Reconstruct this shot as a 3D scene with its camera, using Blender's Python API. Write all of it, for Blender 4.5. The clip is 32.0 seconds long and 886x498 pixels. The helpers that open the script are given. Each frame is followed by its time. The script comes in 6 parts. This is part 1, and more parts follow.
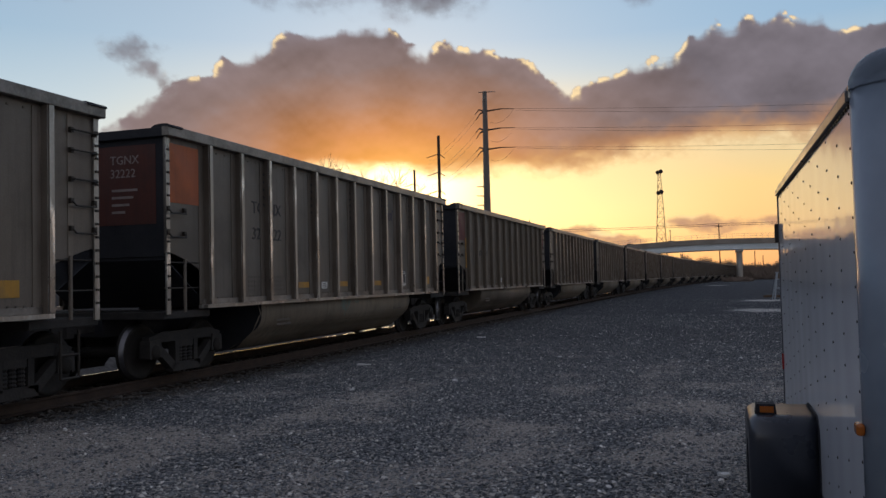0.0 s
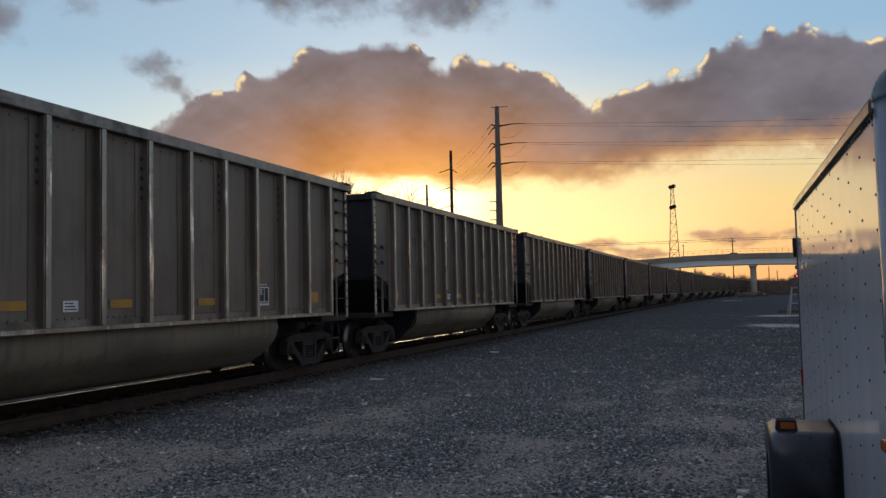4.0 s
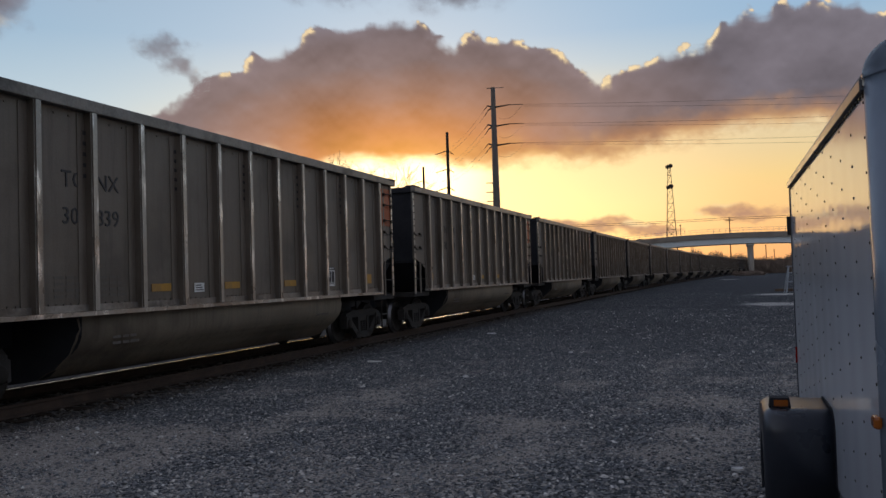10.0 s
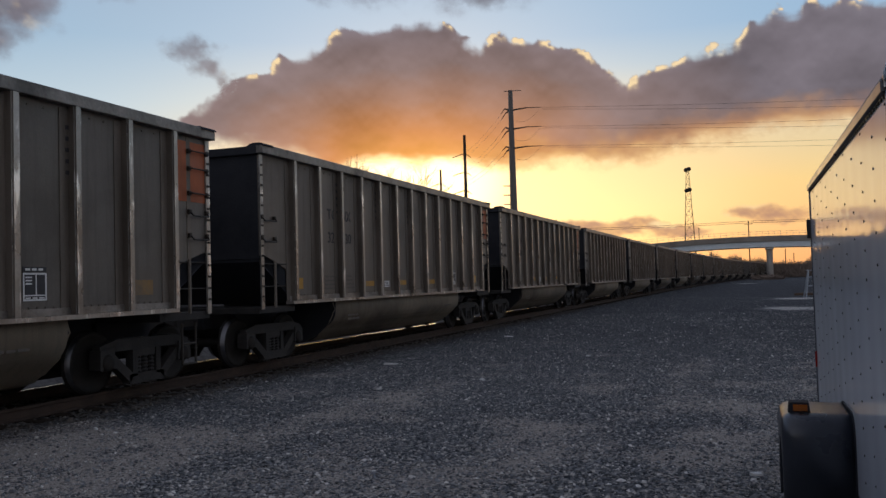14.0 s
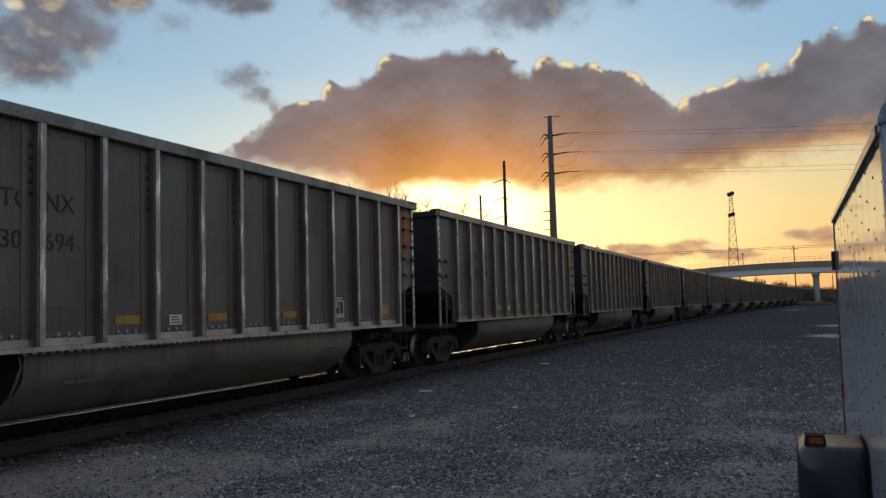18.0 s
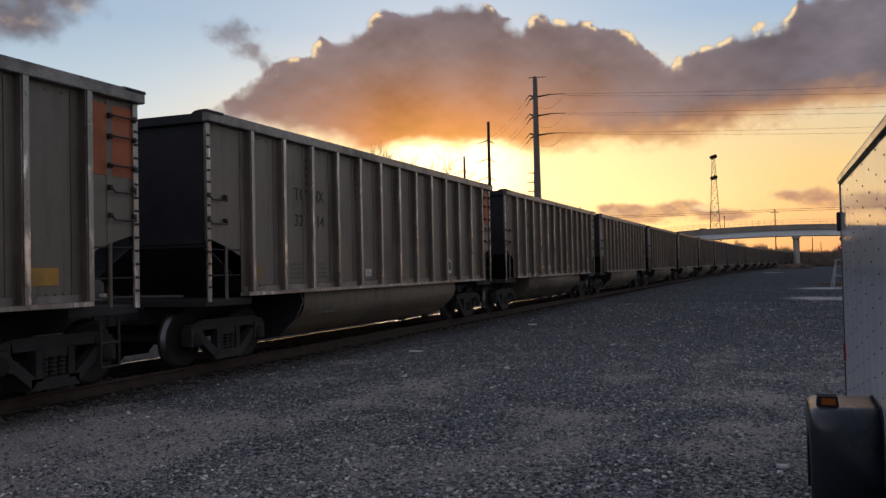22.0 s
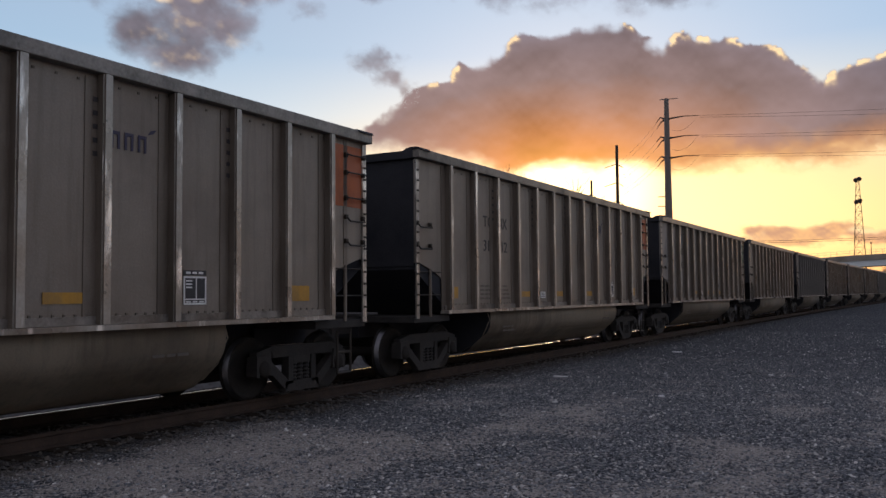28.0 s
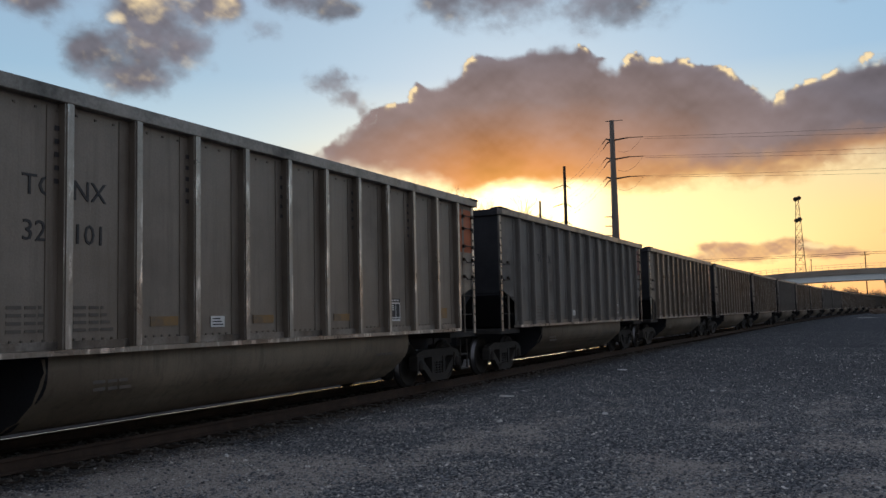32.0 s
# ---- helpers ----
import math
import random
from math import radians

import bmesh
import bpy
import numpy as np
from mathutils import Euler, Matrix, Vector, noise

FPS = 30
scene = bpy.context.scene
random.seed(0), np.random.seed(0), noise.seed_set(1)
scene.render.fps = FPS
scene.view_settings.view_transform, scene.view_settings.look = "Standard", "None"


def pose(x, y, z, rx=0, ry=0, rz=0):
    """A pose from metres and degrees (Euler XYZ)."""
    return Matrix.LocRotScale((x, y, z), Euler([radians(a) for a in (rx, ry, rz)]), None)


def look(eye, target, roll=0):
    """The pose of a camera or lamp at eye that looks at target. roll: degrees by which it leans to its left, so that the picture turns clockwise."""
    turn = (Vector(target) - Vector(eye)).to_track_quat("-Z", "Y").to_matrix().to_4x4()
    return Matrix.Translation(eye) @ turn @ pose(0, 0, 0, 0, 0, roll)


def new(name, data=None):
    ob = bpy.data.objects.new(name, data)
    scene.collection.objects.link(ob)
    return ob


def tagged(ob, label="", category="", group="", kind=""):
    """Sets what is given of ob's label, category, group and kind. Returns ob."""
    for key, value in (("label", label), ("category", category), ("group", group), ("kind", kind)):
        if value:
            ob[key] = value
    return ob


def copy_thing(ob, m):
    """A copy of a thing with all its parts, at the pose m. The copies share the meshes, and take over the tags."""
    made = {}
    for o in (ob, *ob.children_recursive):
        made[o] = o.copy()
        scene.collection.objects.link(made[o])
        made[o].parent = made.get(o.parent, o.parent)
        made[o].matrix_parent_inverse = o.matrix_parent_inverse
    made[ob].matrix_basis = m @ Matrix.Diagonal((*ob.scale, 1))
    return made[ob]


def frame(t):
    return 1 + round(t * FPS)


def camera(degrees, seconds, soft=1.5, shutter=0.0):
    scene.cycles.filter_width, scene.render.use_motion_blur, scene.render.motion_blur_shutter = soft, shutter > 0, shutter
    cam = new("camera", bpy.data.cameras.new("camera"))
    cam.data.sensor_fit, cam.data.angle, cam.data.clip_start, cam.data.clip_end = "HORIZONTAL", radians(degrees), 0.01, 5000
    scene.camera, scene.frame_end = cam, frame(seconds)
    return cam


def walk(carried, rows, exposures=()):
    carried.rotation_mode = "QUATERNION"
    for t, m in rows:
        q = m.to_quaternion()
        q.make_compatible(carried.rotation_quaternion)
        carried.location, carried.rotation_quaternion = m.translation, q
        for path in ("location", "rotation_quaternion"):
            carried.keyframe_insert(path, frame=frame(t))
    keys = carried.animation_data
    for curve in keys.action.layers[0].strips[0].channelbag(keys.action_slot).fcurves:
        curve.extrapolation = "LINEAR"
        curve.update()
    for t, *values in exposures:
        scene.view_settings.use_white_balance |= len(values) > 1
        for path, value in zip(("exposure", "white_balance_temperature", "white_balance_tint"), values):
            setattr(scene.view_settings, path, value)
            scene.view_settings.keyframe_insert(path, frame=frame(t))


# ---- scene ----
cam = camera(54.5, 32.0)
PATH = [
    (0, (9.148, -4.353, 1.526), (8.544, -2.448, 1.599), -1.3),
    (0.5, (9.132, -4.322, 1.52), (8.524, -2.418, 1.584), -1.2),
    (1, (9.129, -4.313, 1.519), (8.513, -2.412, 1.588), -1.1),
    (1.5, (9.13, -4.341, 1.524), (8.514, -2.44, 1.602), -1.0),
    (2, (9.154, -4.385, 1.531), (8.543, -2.483, 1.62), -1.0),
    (2.5, (9.149, -4.375, 1.535), (8.535, -2.474, 1.633), -0.9),
    (3, (9.139, -4.353, 1.532), (8.518, -2.455, 1.638), -1.0),
    (3.5, (9.116, -4.322, 1.519), (8.49, -2.425, 1.623), -1.2),
    (5.5, (9.121, -4.326, 1.519), (8.483, -2.435, 1.646), -1.0),
    (6, (9.128, -4.342, 1.523), (8.497, -2.448, 1.648), -1.0),
    (6.5, (9.131, -4.327, 1.526), (8.504, -2.43, 1.637), -1.0),
    (7, (9.122, -4.347, 1.523), (8.497, -2.45, 1.633), -0.9),
    (7.5, (9.128, -4.351, 1.523), (8.508, -2.453, 1.634), -1.1),
    (8, (9.133, -4.355, 1.523), (8.516, -2.455, 1.625), -1.3),
    (8.5, (9.134, -4.319, 1.516), (8.52, -2.419, 1.616), -1.4),
    (9, (9.133, -4.342, 1.525), (8.517, -2.441, 1.611), -1.5),
    (9.5, (9.134, -4.329, 1.521), (8.511, -2.43, 1.593), -1.6),
    (10, (9.139, -4.319, 1.518), (8.513, -2.42, 1.584), -1.8),
    (10.5, (9.134, -4.329, 1.521), (8.505, -2.432, 1.584), -1.6),
    (11, (9.136, -4.307, 1.516), (8.501, -2.411, 1.579), -1.8),
    (11.5, (9.132, -4.303, 1.515), (8.5, -2.407, 1.577), -1.9),
    (12, (9.135, -4.299, 1.512), (8.504, -2.402, 1.566), -2.0),
    (12.5, (9.142, -4.304, 1.514), (8.5, -2.411, 1.569), -2.1),
    (13, (9.14, -4.331, 1.517), (8.489, -2.441, 1.58), -1.9),
    (13.5, (9.138, -4.321, 1.511), (8.483, -2.432, 1.579), -1.6),
    (14, (9.14, -4.313, 1.513), (8.477, -2.427, 1.587), -1.6),
    (14.5, (9.14, -4.31, 1.516), (8.457, -2.434, 1.624), -1.5),
    (16.5, (9.377, -4.471, 1.559), (8.563, -2.656, 1.771), -1.9),
    (17, (9.347, -4.445, 1.565), (8.566, -2.614, 1.757), -1.9),
    (17.5, (9.354, -4.448, 1.559), (8.576, -2.613, 1.725), -1.9),
    (18, (9.327, -4.456, 1.56), (8.579, -2.606, 1.695), -1.5),
    (18.5, (9.257, -4.463, 1.549), (8.517, -2.608, 1.652), -1.6),
    (19, (9.168, -4.443, 1.544), (8.429, -2.585, 1.6), -1.4),
    (19.5, (9.134, -4.424, 1.545), (8.424, -2.555, 1.59), -0.9),
    (20, (9.126, -4.4, 1.532), (8.421, -2.529, 1.575), -0.8),
    (20.5, (9.113, -4.393, 1.549), (8.402, -2.524, 1.59), -0.6),
    (21, (9.116, -4.42, 1.544), (8.403, -2.551, 1.587), -0.8),
    (21.5, (9.113, -4.42, 1.547), (8.402, -2.551, 1.59), -1.1),
    (22, (9.118, -4.392, 1.547), (8.404, -2.524, 1.591), -1.2),
    (22.5, (9.103, -4.389, 1.547), (8.381, -2.525, 1.583), -1.2),
    (23, (9.049, -4.365, 1.537), (8.332, -2.499, 1.567), -1.0),
    (23.5, (8.925, -4.314, 1.529), (8.239, -2.435, 1.532), -1.1),
    (24, (8.833, -4.205, 1.529), (8.118, -2.337, 1.545), -1.1),
    (24.5, (8.708, -4.129, 1.532), (7.941, -2.284, 1.629), -1.4),
    (25, (8.57, -4.063, 1.526), (7.771, -2.233, 1.631), -1.6),
    (25.5, (8.565, -4.004, 1.497), (7.679, -2.213, 1.57), -0.7),
    (27.5, (8.637, -4.31, 1.503), (7.648, -2.574, 1.596), -0.9),
    (28, (8.62, -4.304, 1.502), (7.648, -2.56, 1.608), -0.5),
    (28.5, (8.615, -4.303, 1.513), (7.646, -2.557, 1.623), -0.4),
    (29, (8.623, -4.309, 1.537), (7.652, -2.563, 1.646), -0.2),
    (29.5, (8.658, -4.3, 1.516), (7.688, -2.555, 1.63), -0.2),
    (30, (8.692, -4.301, 1.513), (7.734, -2.55, 1.644), -0.5),
    (30.5, (8.727, -4.392, 1.518), (7.792, -2.63, 1.664), -0.8),
    (31, (8.805, -4.466, 1.551), (7.896, -2.691, 1.702), -1.5),
    (31.5, (8.759, -4.386, 1.526), (7.88, -2.596, 1.675), -1.2),
    (32, (8.736, -4.275, 1.491), (7.867, -2.48, 1.645), -1.3),
]
EXPOSURES = [(0, 0.17, 6390, 12.5), (3, 0.17, 6290, 10.5), (7, 0.13, 6190, 6.5), (11, 0.11, 6340, 13.5), (14.5, 0.15, 6340, 13.5), (16.5, -0.03, 6050, -0.5), (17.5, 0.05, 6050, 2.5), (19, 0.2, 6460, 14), (22, 0.17, 6510, 16), (23, 0.25, 6510, 17), (24, 0.35, 6510, 17), (25, 0.2, 6310, 9), (28, 0.37, 6570, 18.5), (30, 0.37, 6520, 17.5), (32, 0.25, 6300, 9.5)]
walk(cam, [(t, look(eye, target, roll)) for t, eye, target, roll in PATH], EXPOSURES)

# ---- light ----
SUN_AZ, SUN_EL = radians(20.5), radians(7.0)          # to the left of +y, above the horizon
SUN_DIR = Vector((-math.sin(SUN_AZ) * math.cos(SUN_EL), math.cos(SUN_AZ) * math.cos(SUN_EL), math.sin(SUN_EL)))


class Nodes:
    """Short way to wire nodes."""

    def __init__(self, tree):
        self.tree = tree

    def add(self, kind, **kw):
        n = self.tree.nodes.new(kind)
        for k, v in kw.items():
            if k == "blend":
                n.blend_type = v
            elif k == "op":
                n.operation = v
            elif k == "data":
                n.data_type = v
            elif k == "sky":
                n.sky_type = v
            elif k == "dims":
                n.noise_dimensions = v
            elif k == "feature":
                n.feature = v
            elif k == "attr":
                n.attribute_name = v
        return n

    def link(self, a, b):
        self.tree.links.new(a, b)

    def put(self, node, i, v):
        if hasattr(v, "links"):
            self.link(v, node.inputs[i])
        elif isinstance(v, (tuple, list)) and len(v) == 3 and node.inputs[i].type == "RGBA":
            node.inputs[i].default_value = (*v, 1)
        else:
            node.inputs[i].default_value = v

    def math(self, op, a, b=0.0, c=None, clamp=False):
        n = self.add("ShaderNodeMath", op=op)
        n.use_clamp = clamp
        self.put(n, 0, a), self.put(n, 1, b)
        if c is not None:
            self.put(n, 2, c)
        return n.outputs[0]

    def vec(self, op, a, b=(0, 0, 0)):
        n = self.add("ShaderNodeVectorMath", op=op)
        self.put(n, 0, a), self.put(n, 1, b)
        return n.outputs["Value"] if op in ("DOT_PRODUCT", "LENGTH") else n.outputs[0]

    def mix(self, f, a, b, blend="MIX"):
        n = self.add("ShaderNodeMix", data="RGBA", blend=blend)
        self.put(n, 0, f), self.put(n, 6, a), self.put(n, 7, b)
        return n.outputs[2]

    def step(self, v, lo, hi, a=0.0, b=1.0):
        n = self.add("ShaderNodeMapRange")
        n.interpolation_type = "SMOOTHSTEP"
        self.put(n, 0, v), self.put(n, 1, lo), self.put(n, 2, hi), self.put(n, 3, a), self.put(n, 4, b)
        return n.outputs[0]

    def ramp(self, v, stops):
        n = self.add("ShaderNodeValToRGB")
        self.put(n, 0, v)
        e = n.color_ramp.elements
        while len(e) < len(stops):
            e.new(0.5)
        for el, (p, c) in zip(e, stops):
            el.position, el.color = p, (*c, 1)
        return n.outputs[0]

    def noise(self, vector, scale, detail=3.0, rough=0.55, out=0):
        n = self.add("ShaderNodeTexNoise")
        if vector is not None:
            self.link(vector, n.inputs["Vector"])
        self.put(n, "Scale", scale), self.put(n, "Detail", detail), self.put(n, "Roughness", rough)
        return n.outputs[out]


def srgb(r, g, b):
    return tuple(((v / 255 + 0.055) / 1.055) ** 2.4 if v > 10 else v / 255 / 12.92 for v in (r, g, b))


world = bpy.data.worlds.new("dusk_sky")
scene.world = world
world.use_nodes = True
w = Nodes(world.node_tree)
world.node_tree.nodes.clear()
way = w.vec("NORMALIZE", w.add("ShaderNodeTexCoord").outputs["Generated"])
up = w.add("ShaderNodeSeparateXYZ")
w.link(way, up.inputs[0])
toward = w.vec("DOT_PRODUCT", way, tuple(SUN_DIR))
glow_side = w.vec("DOT_PRODUCT", way, (-0.206, 0.971, 0.12))
# clear dusk sky by height, warm low down towards the hidden sun
cool = w.ramp(up.outputs[2], [(0.0, srgb(205, 165, 140)), (0.07, srgb(210, 194, 182)), (0.17, srgb(182, 201, 208)), (0.27, srgb(142, 175, 199)), (0.5, srgb(142, 154, 180)), (1.0, srgb(132, 140, 158))])
cool = w.mix(w.step(toward, -0.5, 0.62), w.mix(0.8, cool, srgb(151, 148, 153)), cool)
warm = w.ramp(up.outputs[2], [(0.0, srgb(232, 142, 92)), (0.045, srgb(228, 168, 106)), (0.10, srgb(226, 186, 110)), (0.15, srgb(212, 188, 140)), (0.205, srgb(180, 194, 196)), (0.27, srgb(136, 173, 202))])
sky_col = w.mix(w.step(glow_side, 0.865, 0.962), cool, warm)
low = w.step(up.outputs[2], 0.16, 0.24, 1.0, 0.0)
sky_col = w.mix(w.math("MULTIPLY", w.step(glow_side, 0.968, 0.9985), low), sky_col, (0.78, 0.54, 0.23))
sky_col = w.mix(w.math("MULTIPLY", w.step(toward, 0.9935, 0.9998), low), sky_col, (1.7, 1.35, 0.72))
sky_col = w.mix(w.math("MULTIPLY", w.step(up.outputs[2], 0.0, 0.08, 1.0, 0.0), w.step(toward, 0.72, 0.94, 0.2, 0.85)), sky_col, srgb(210, 140, 102))
plain = w.add("ShaderNodeBackground")
w.link(sky_col, plain.inputs[0])
plain.inputs[1].default_value = 0.84
air = w.add("ShaderNodeTexSky", sky="NISHITA")
air.sun_disc, air.sun_elevation, air.sun_rotation = False, SUN_EL, -SUN_AZ
air_bg = w.add("ShaderNodeBackground")
w.link(air.outputs[0], air_bg.inputs[0])
air_bg.inputs[1].default_value = 0.022
both = w.add("ShaderNodeAddShader")
w.link(plain.outputs[0], both.inputs[0]), w.link(air_bg.outputs[0], both.inputs[1])
w.link(both.outputs[0], w.add("ShaderNodeOutputWorld").inputs[0])

sun = new("sun", bpy.data.lights.new("sun", "SUN"))
sun.data.energy, sun.data.angle, sun.data.color = 0.25, radians(12), (1.0, 0.66, 0.36)
sun.matrix_world = look((0, 0, 60), Vector((0, 0, 60)) - SUN_DIR)


# ---- materials ----
def surface(name, a, b, scale=3.0, rough=(0.5, 0.8), metal=0.0, bump=0.0, fine=60.0, streak=0.0, dirt=None, dirt_amount=0.5, by_object=0.0, spread=1.0, gloss=0.5, shine=0.0):
    """A worn surface: two tones mixed at two scales, optional upright streaks and dirt, fine relief."""
    m = bpy.data.materials.new(name)
    m.use_nodes = True
    n = Nodes(m.node_tree)
    p = m.node_tree.nodes["Principled BSDF"]
    at = n.add("ShaderNodeTexCoord").outputs["Object"]
    if by_object:
        info = n.add("ShaderNodeObjectInfo")
        off = n.add("ShaderNodeCombineXYZ")
        n.link(n.math("MULTIPLY", info.outputs["Random"], 37.0), off.inputs[0])
        n.link(n.math("MULTIPLY", info.outputs["Random"], 91.0), off.inputs[1])
        at = n.vec("ADD", at, off.outputs[0])
    big = n.noise(at, scale, 4.0)
    small = n.noise(at, fine, 2.0)
    f = n.step(n.math("ADD", n.math("MULTIPLY", big, 0.75), n.math("MULTIPLY", small, 0.25)), 0.5 - 0.2 * spread, 0.5 + 0.2 * spread)
    col = n.mix(f, a, b)
    if streak:
        st = n.add("ShaderNodeMapping")
        n.link(at, st.inputs[0])
        st.inputs["Scale"].default_value = (9, 9, 0.6)
        s = n.noise(st.outputs[0], 1.0, 5.0, 0.65)
        col = n.mix(n.math("MULTIPLY", n.step(s, 0.45, 0.75), streak), col, dirt or (0.05, 0.04, 0.035))
    if dirt:
        col = n.mix(n.math("MULTIPLY", n.step(n.noise(at, scale * 0.45, 5.0, 0.65), 0.48, 0.68), dirt_amount), col, dirt)
    if by_object:
        g = n.step(info.outputs["Random"], 0.0, 1.0, 1.0 - by_object, 1.0 + by_object)
        hsv = n.add("ShaderNodeHueSaturation")
        n.link(g, hsv.inputs["Value"]), n.link(col, hsv.inputs["Color"])
        col = hsv.outputs[0]
    gloss_at = n.step(big, 0.3, 0.7, rough[0], rough[1])
    if shine:
        long_way = n.add("ShaderNodeMapping")
        info_ = n.add("ShaderNodeObjectInfo")
        shift = n.add("ShaderNodeCombineXYZ")
        n.link(n.math("MULTIPLY", info_.outputs["Random"], 53.0), shift.inputs[0])
        n.link(n.vec("ADD", n.add("ShaderNodeTexCoord").outputs["Object"], shift.outputs[0]), long_way.inputs[0])
        long_way.inputs["Scale"].default_value = (6, 6, 1.3)
        # pale lengthwise streaks: bare metal, and highlights painted into the colour
        bare = n.step(n.noise(long_way.outputs[0], 1.0, 4.0, 0.6), 0.52, 0.68)
        col = n.mix(n.math("MULTIPLY", bare, shine), col, (0.86, 0.84, 0.81))
        gloss_at = n.math("SUBTRACT", gloss_at, n.math("MULTIPLY", bare, 0.12))
    n.link(col, p.inputs["Base Color"])
    n.link(gloss_at, p.inputs["Roughness"])
    p.inputs["Metallic"].default_value = metal
    p.inputs["Specular IOR Level"].default_value = gloss
    if bump:
        bp = n.add("ShaderNodeBump")
        bp.inputs["Strength"].default_value, bp.inputs["Distance"].default_value = bump, 0.02
        n.link(n.math("ADD", n.math("MULTIPLY", big, 0.4), small), bp.inputs["Height"])
        n.link(bp.outputs[0], p.inputs["Normal"])
    return m


def glowing(name, colour, strength):
    m = bpy.data.materials.new(name)
    m.use_nodes = True
    p = m.node_tree.nodes["Principled BSDF"]
    p.inputs["Base Color"].default_value = (*colour, 1)
    p.inputs["Emission Color"].default_value = (*colour, 1)
    p.inputs["Emission Strength"].default_value = strength
    return m


ALU = surface("weathered_aluminium", (0.135, 0.113, 0.092), (0.20, 0.17, 0.141), 0.9, (0.42, 0.62), 0.25, 0.10, 40, 0.5, (0.085, 0.068, 0.053), 0.6, 0.12)
ALU_POST = surface("bare_aluminium", (0.17, 0.153, 0.137), (0.40, 0.38, 0.35), 1.2, (0.25, 0.45), 0.6, 0.1, 30, 0.35, (0.12, 0.105, 0.09), 0.25, 0.1, 1.5, shine=0.75)
BOLT = surface("dull_bolt_heads", (0.085, 0.073, 0.062), (0.14, 0.12, 0.10), 6.0, (0.5, 0.7), 0.2)
RIM = surface("dusty_rim", (0.10, 0.088, 0.077), (0.27, 0.25, 0.23), 2.2, (0.3, 0.5), 0.45, 0.2, 24, 0.0, (0.035, 0.032, 0.03), 0.85, 0.15)
TUB = surface("tub_paint", (0.15, 0.122, 0.09), (0.24, 0.2, 0.15), 0.8, (0.55, 0.75), 0.1, 0.10, 40, 0.5, (0.07, 0.056, 0.043), 0.7, 0.12)
BLACK = surface("dark_steel", (0.019, 0.0205, 0.026), (0.04, 0.041, 0.047), 2.0, (0.65, 0.9), 0.0, 0.2, 40, gloss=0.2)
CAST = surface("cast_steel", (0.027, 0.026, 0.0255), (0.055, 0.05, 0.047), 3.0, (0.7, 0.9), 0.0, 0.3, 30, gloss=0.2)
TREAD = surface("wheel_steel", (0.016, 0.015, 0.014), (0.034, 0.03, 0.027), 3.0, (0.6, 0.8), 0.0, 0.1, 30, gloss=0.15)
RUST = surface("rusty_steel", (0.038, 0.028, 0.023), (0.072, 0.051, 0.041), 4.0, (0.75, 0.95), 0.0, 0.3, 50, gloss=0.15)
RAILHEAD = surface("polished_rail", (0.74, 0.78, 0.86), (0.82, 0.86, 0.93), 3.0, (0.03, 0.06), 1.0)
TREAD_WORN = surface("worn_tread", (0.10, 0.10, 0.11), (0.18, 0.18, 0.19), 3.0, (0.28, 0.42), 0.9)
GRAB = surface("dark_iron", (0.02, 0.018, 0.016), (0.05, 0.04, 0.032), 8.0, (0.5, 0.8), 0.3)
ORANGE = surface("orange_paint", (0.36, 0.085, 0.025), (0.46, 0.12, 0.035), 1.6, (0.5, 0.7), 0.0, 0.08, 30, 0.3, (0.12, 0.05, 0.03), 0.45)
GREEN = surface("green_paint", (0.01, 0.11, 0.075), (0.02, 0.16, 0.11), 1.6, (0.5, 0.7), 0.0, 0.08, 30, 0.3, (0.03, 0.05, 0.04), 0.4)
DARK_RED = surface("dark_red_paint", (0.10, 0.018, 0.016), (0.15, 0.03, 0.025), 1.6, (0.5, 0.7), 0.0, 0.08, 30, 0.3, (0.05, 0.02, 0.02), 0.45)
YELLOW = surface("yellow_reflector", (0.40, 0.20, 0.018), (0.52, 0.27, 0.025), 3.0, (0.45, 0.6), 0.0, 0.0, 30, 0.3, (0.16, 0.11, 0.06), 0.6)
WHITE_MARK = surface("white_marking", (0.62, 0.62, 0.61), (0.76, 0.76, 0.74), 4.0, (0.5, 0.7))
DARK_MARK = surface("black_lettering", (0.016, 0.016, 0.02), (0.045, 0.043, 0.045), 6.0, (0.5, 0.7))
BLUE_MARK = surface("blue_lettering", (0.022, 0.02, 0.05), (0.045, 0.04, 0.08), 6.0, (0.5, 0.7))
RED_PAINT = surface("red_paint", (0.35, 0.02, 0.02), (0.45, 0.03, 0.03), 3.0, (0.4, 0.6))
GALV = surface("weathering_steel", (0.14, 0.125, 0.115), (0.20, 0.18, 0.165), 0.5, (0.5, 0.7), 0.4)
WOOD_POLE = surface("creosoted_wood", (0.035, 0.026, 0.02), (0.06, 0.045, 0.035), 2.0, (0.8, 0.95))
WIRE = surface("wire", (0.03, 0.03, 0.03), (0.05, 0.05, 0.05), 1.0, (0.5, 0.6), 0.5)
CONCRETE = surface("pale_concrete", (0.42, 0.385, 0.34), (0.54, 0.50, 0.45), 0.4, (0.8, 0.95), 0.0, 0.15, 8, 0.3, (0.16, 0.145, 0.13), 0.4)
PARAPET = surface("stained_concrete", (0.27, 0.235, 0.20), (0.36, 0.32, 0.275), 0.3, (0.8, 0.95), 0.0, 0.1, 8, 0.4, (0.14, 0.12, 0.10), 0.5)
GIRDER = surface("pale_girder_paint", (0.76, 0.84, 0.88), (0.82, 0.89, 0.92), 0.3, (0.4, 0.6), 0.0, 0.05, 8, 0.25, (0.2, 0.2, 0.2), 0.3)
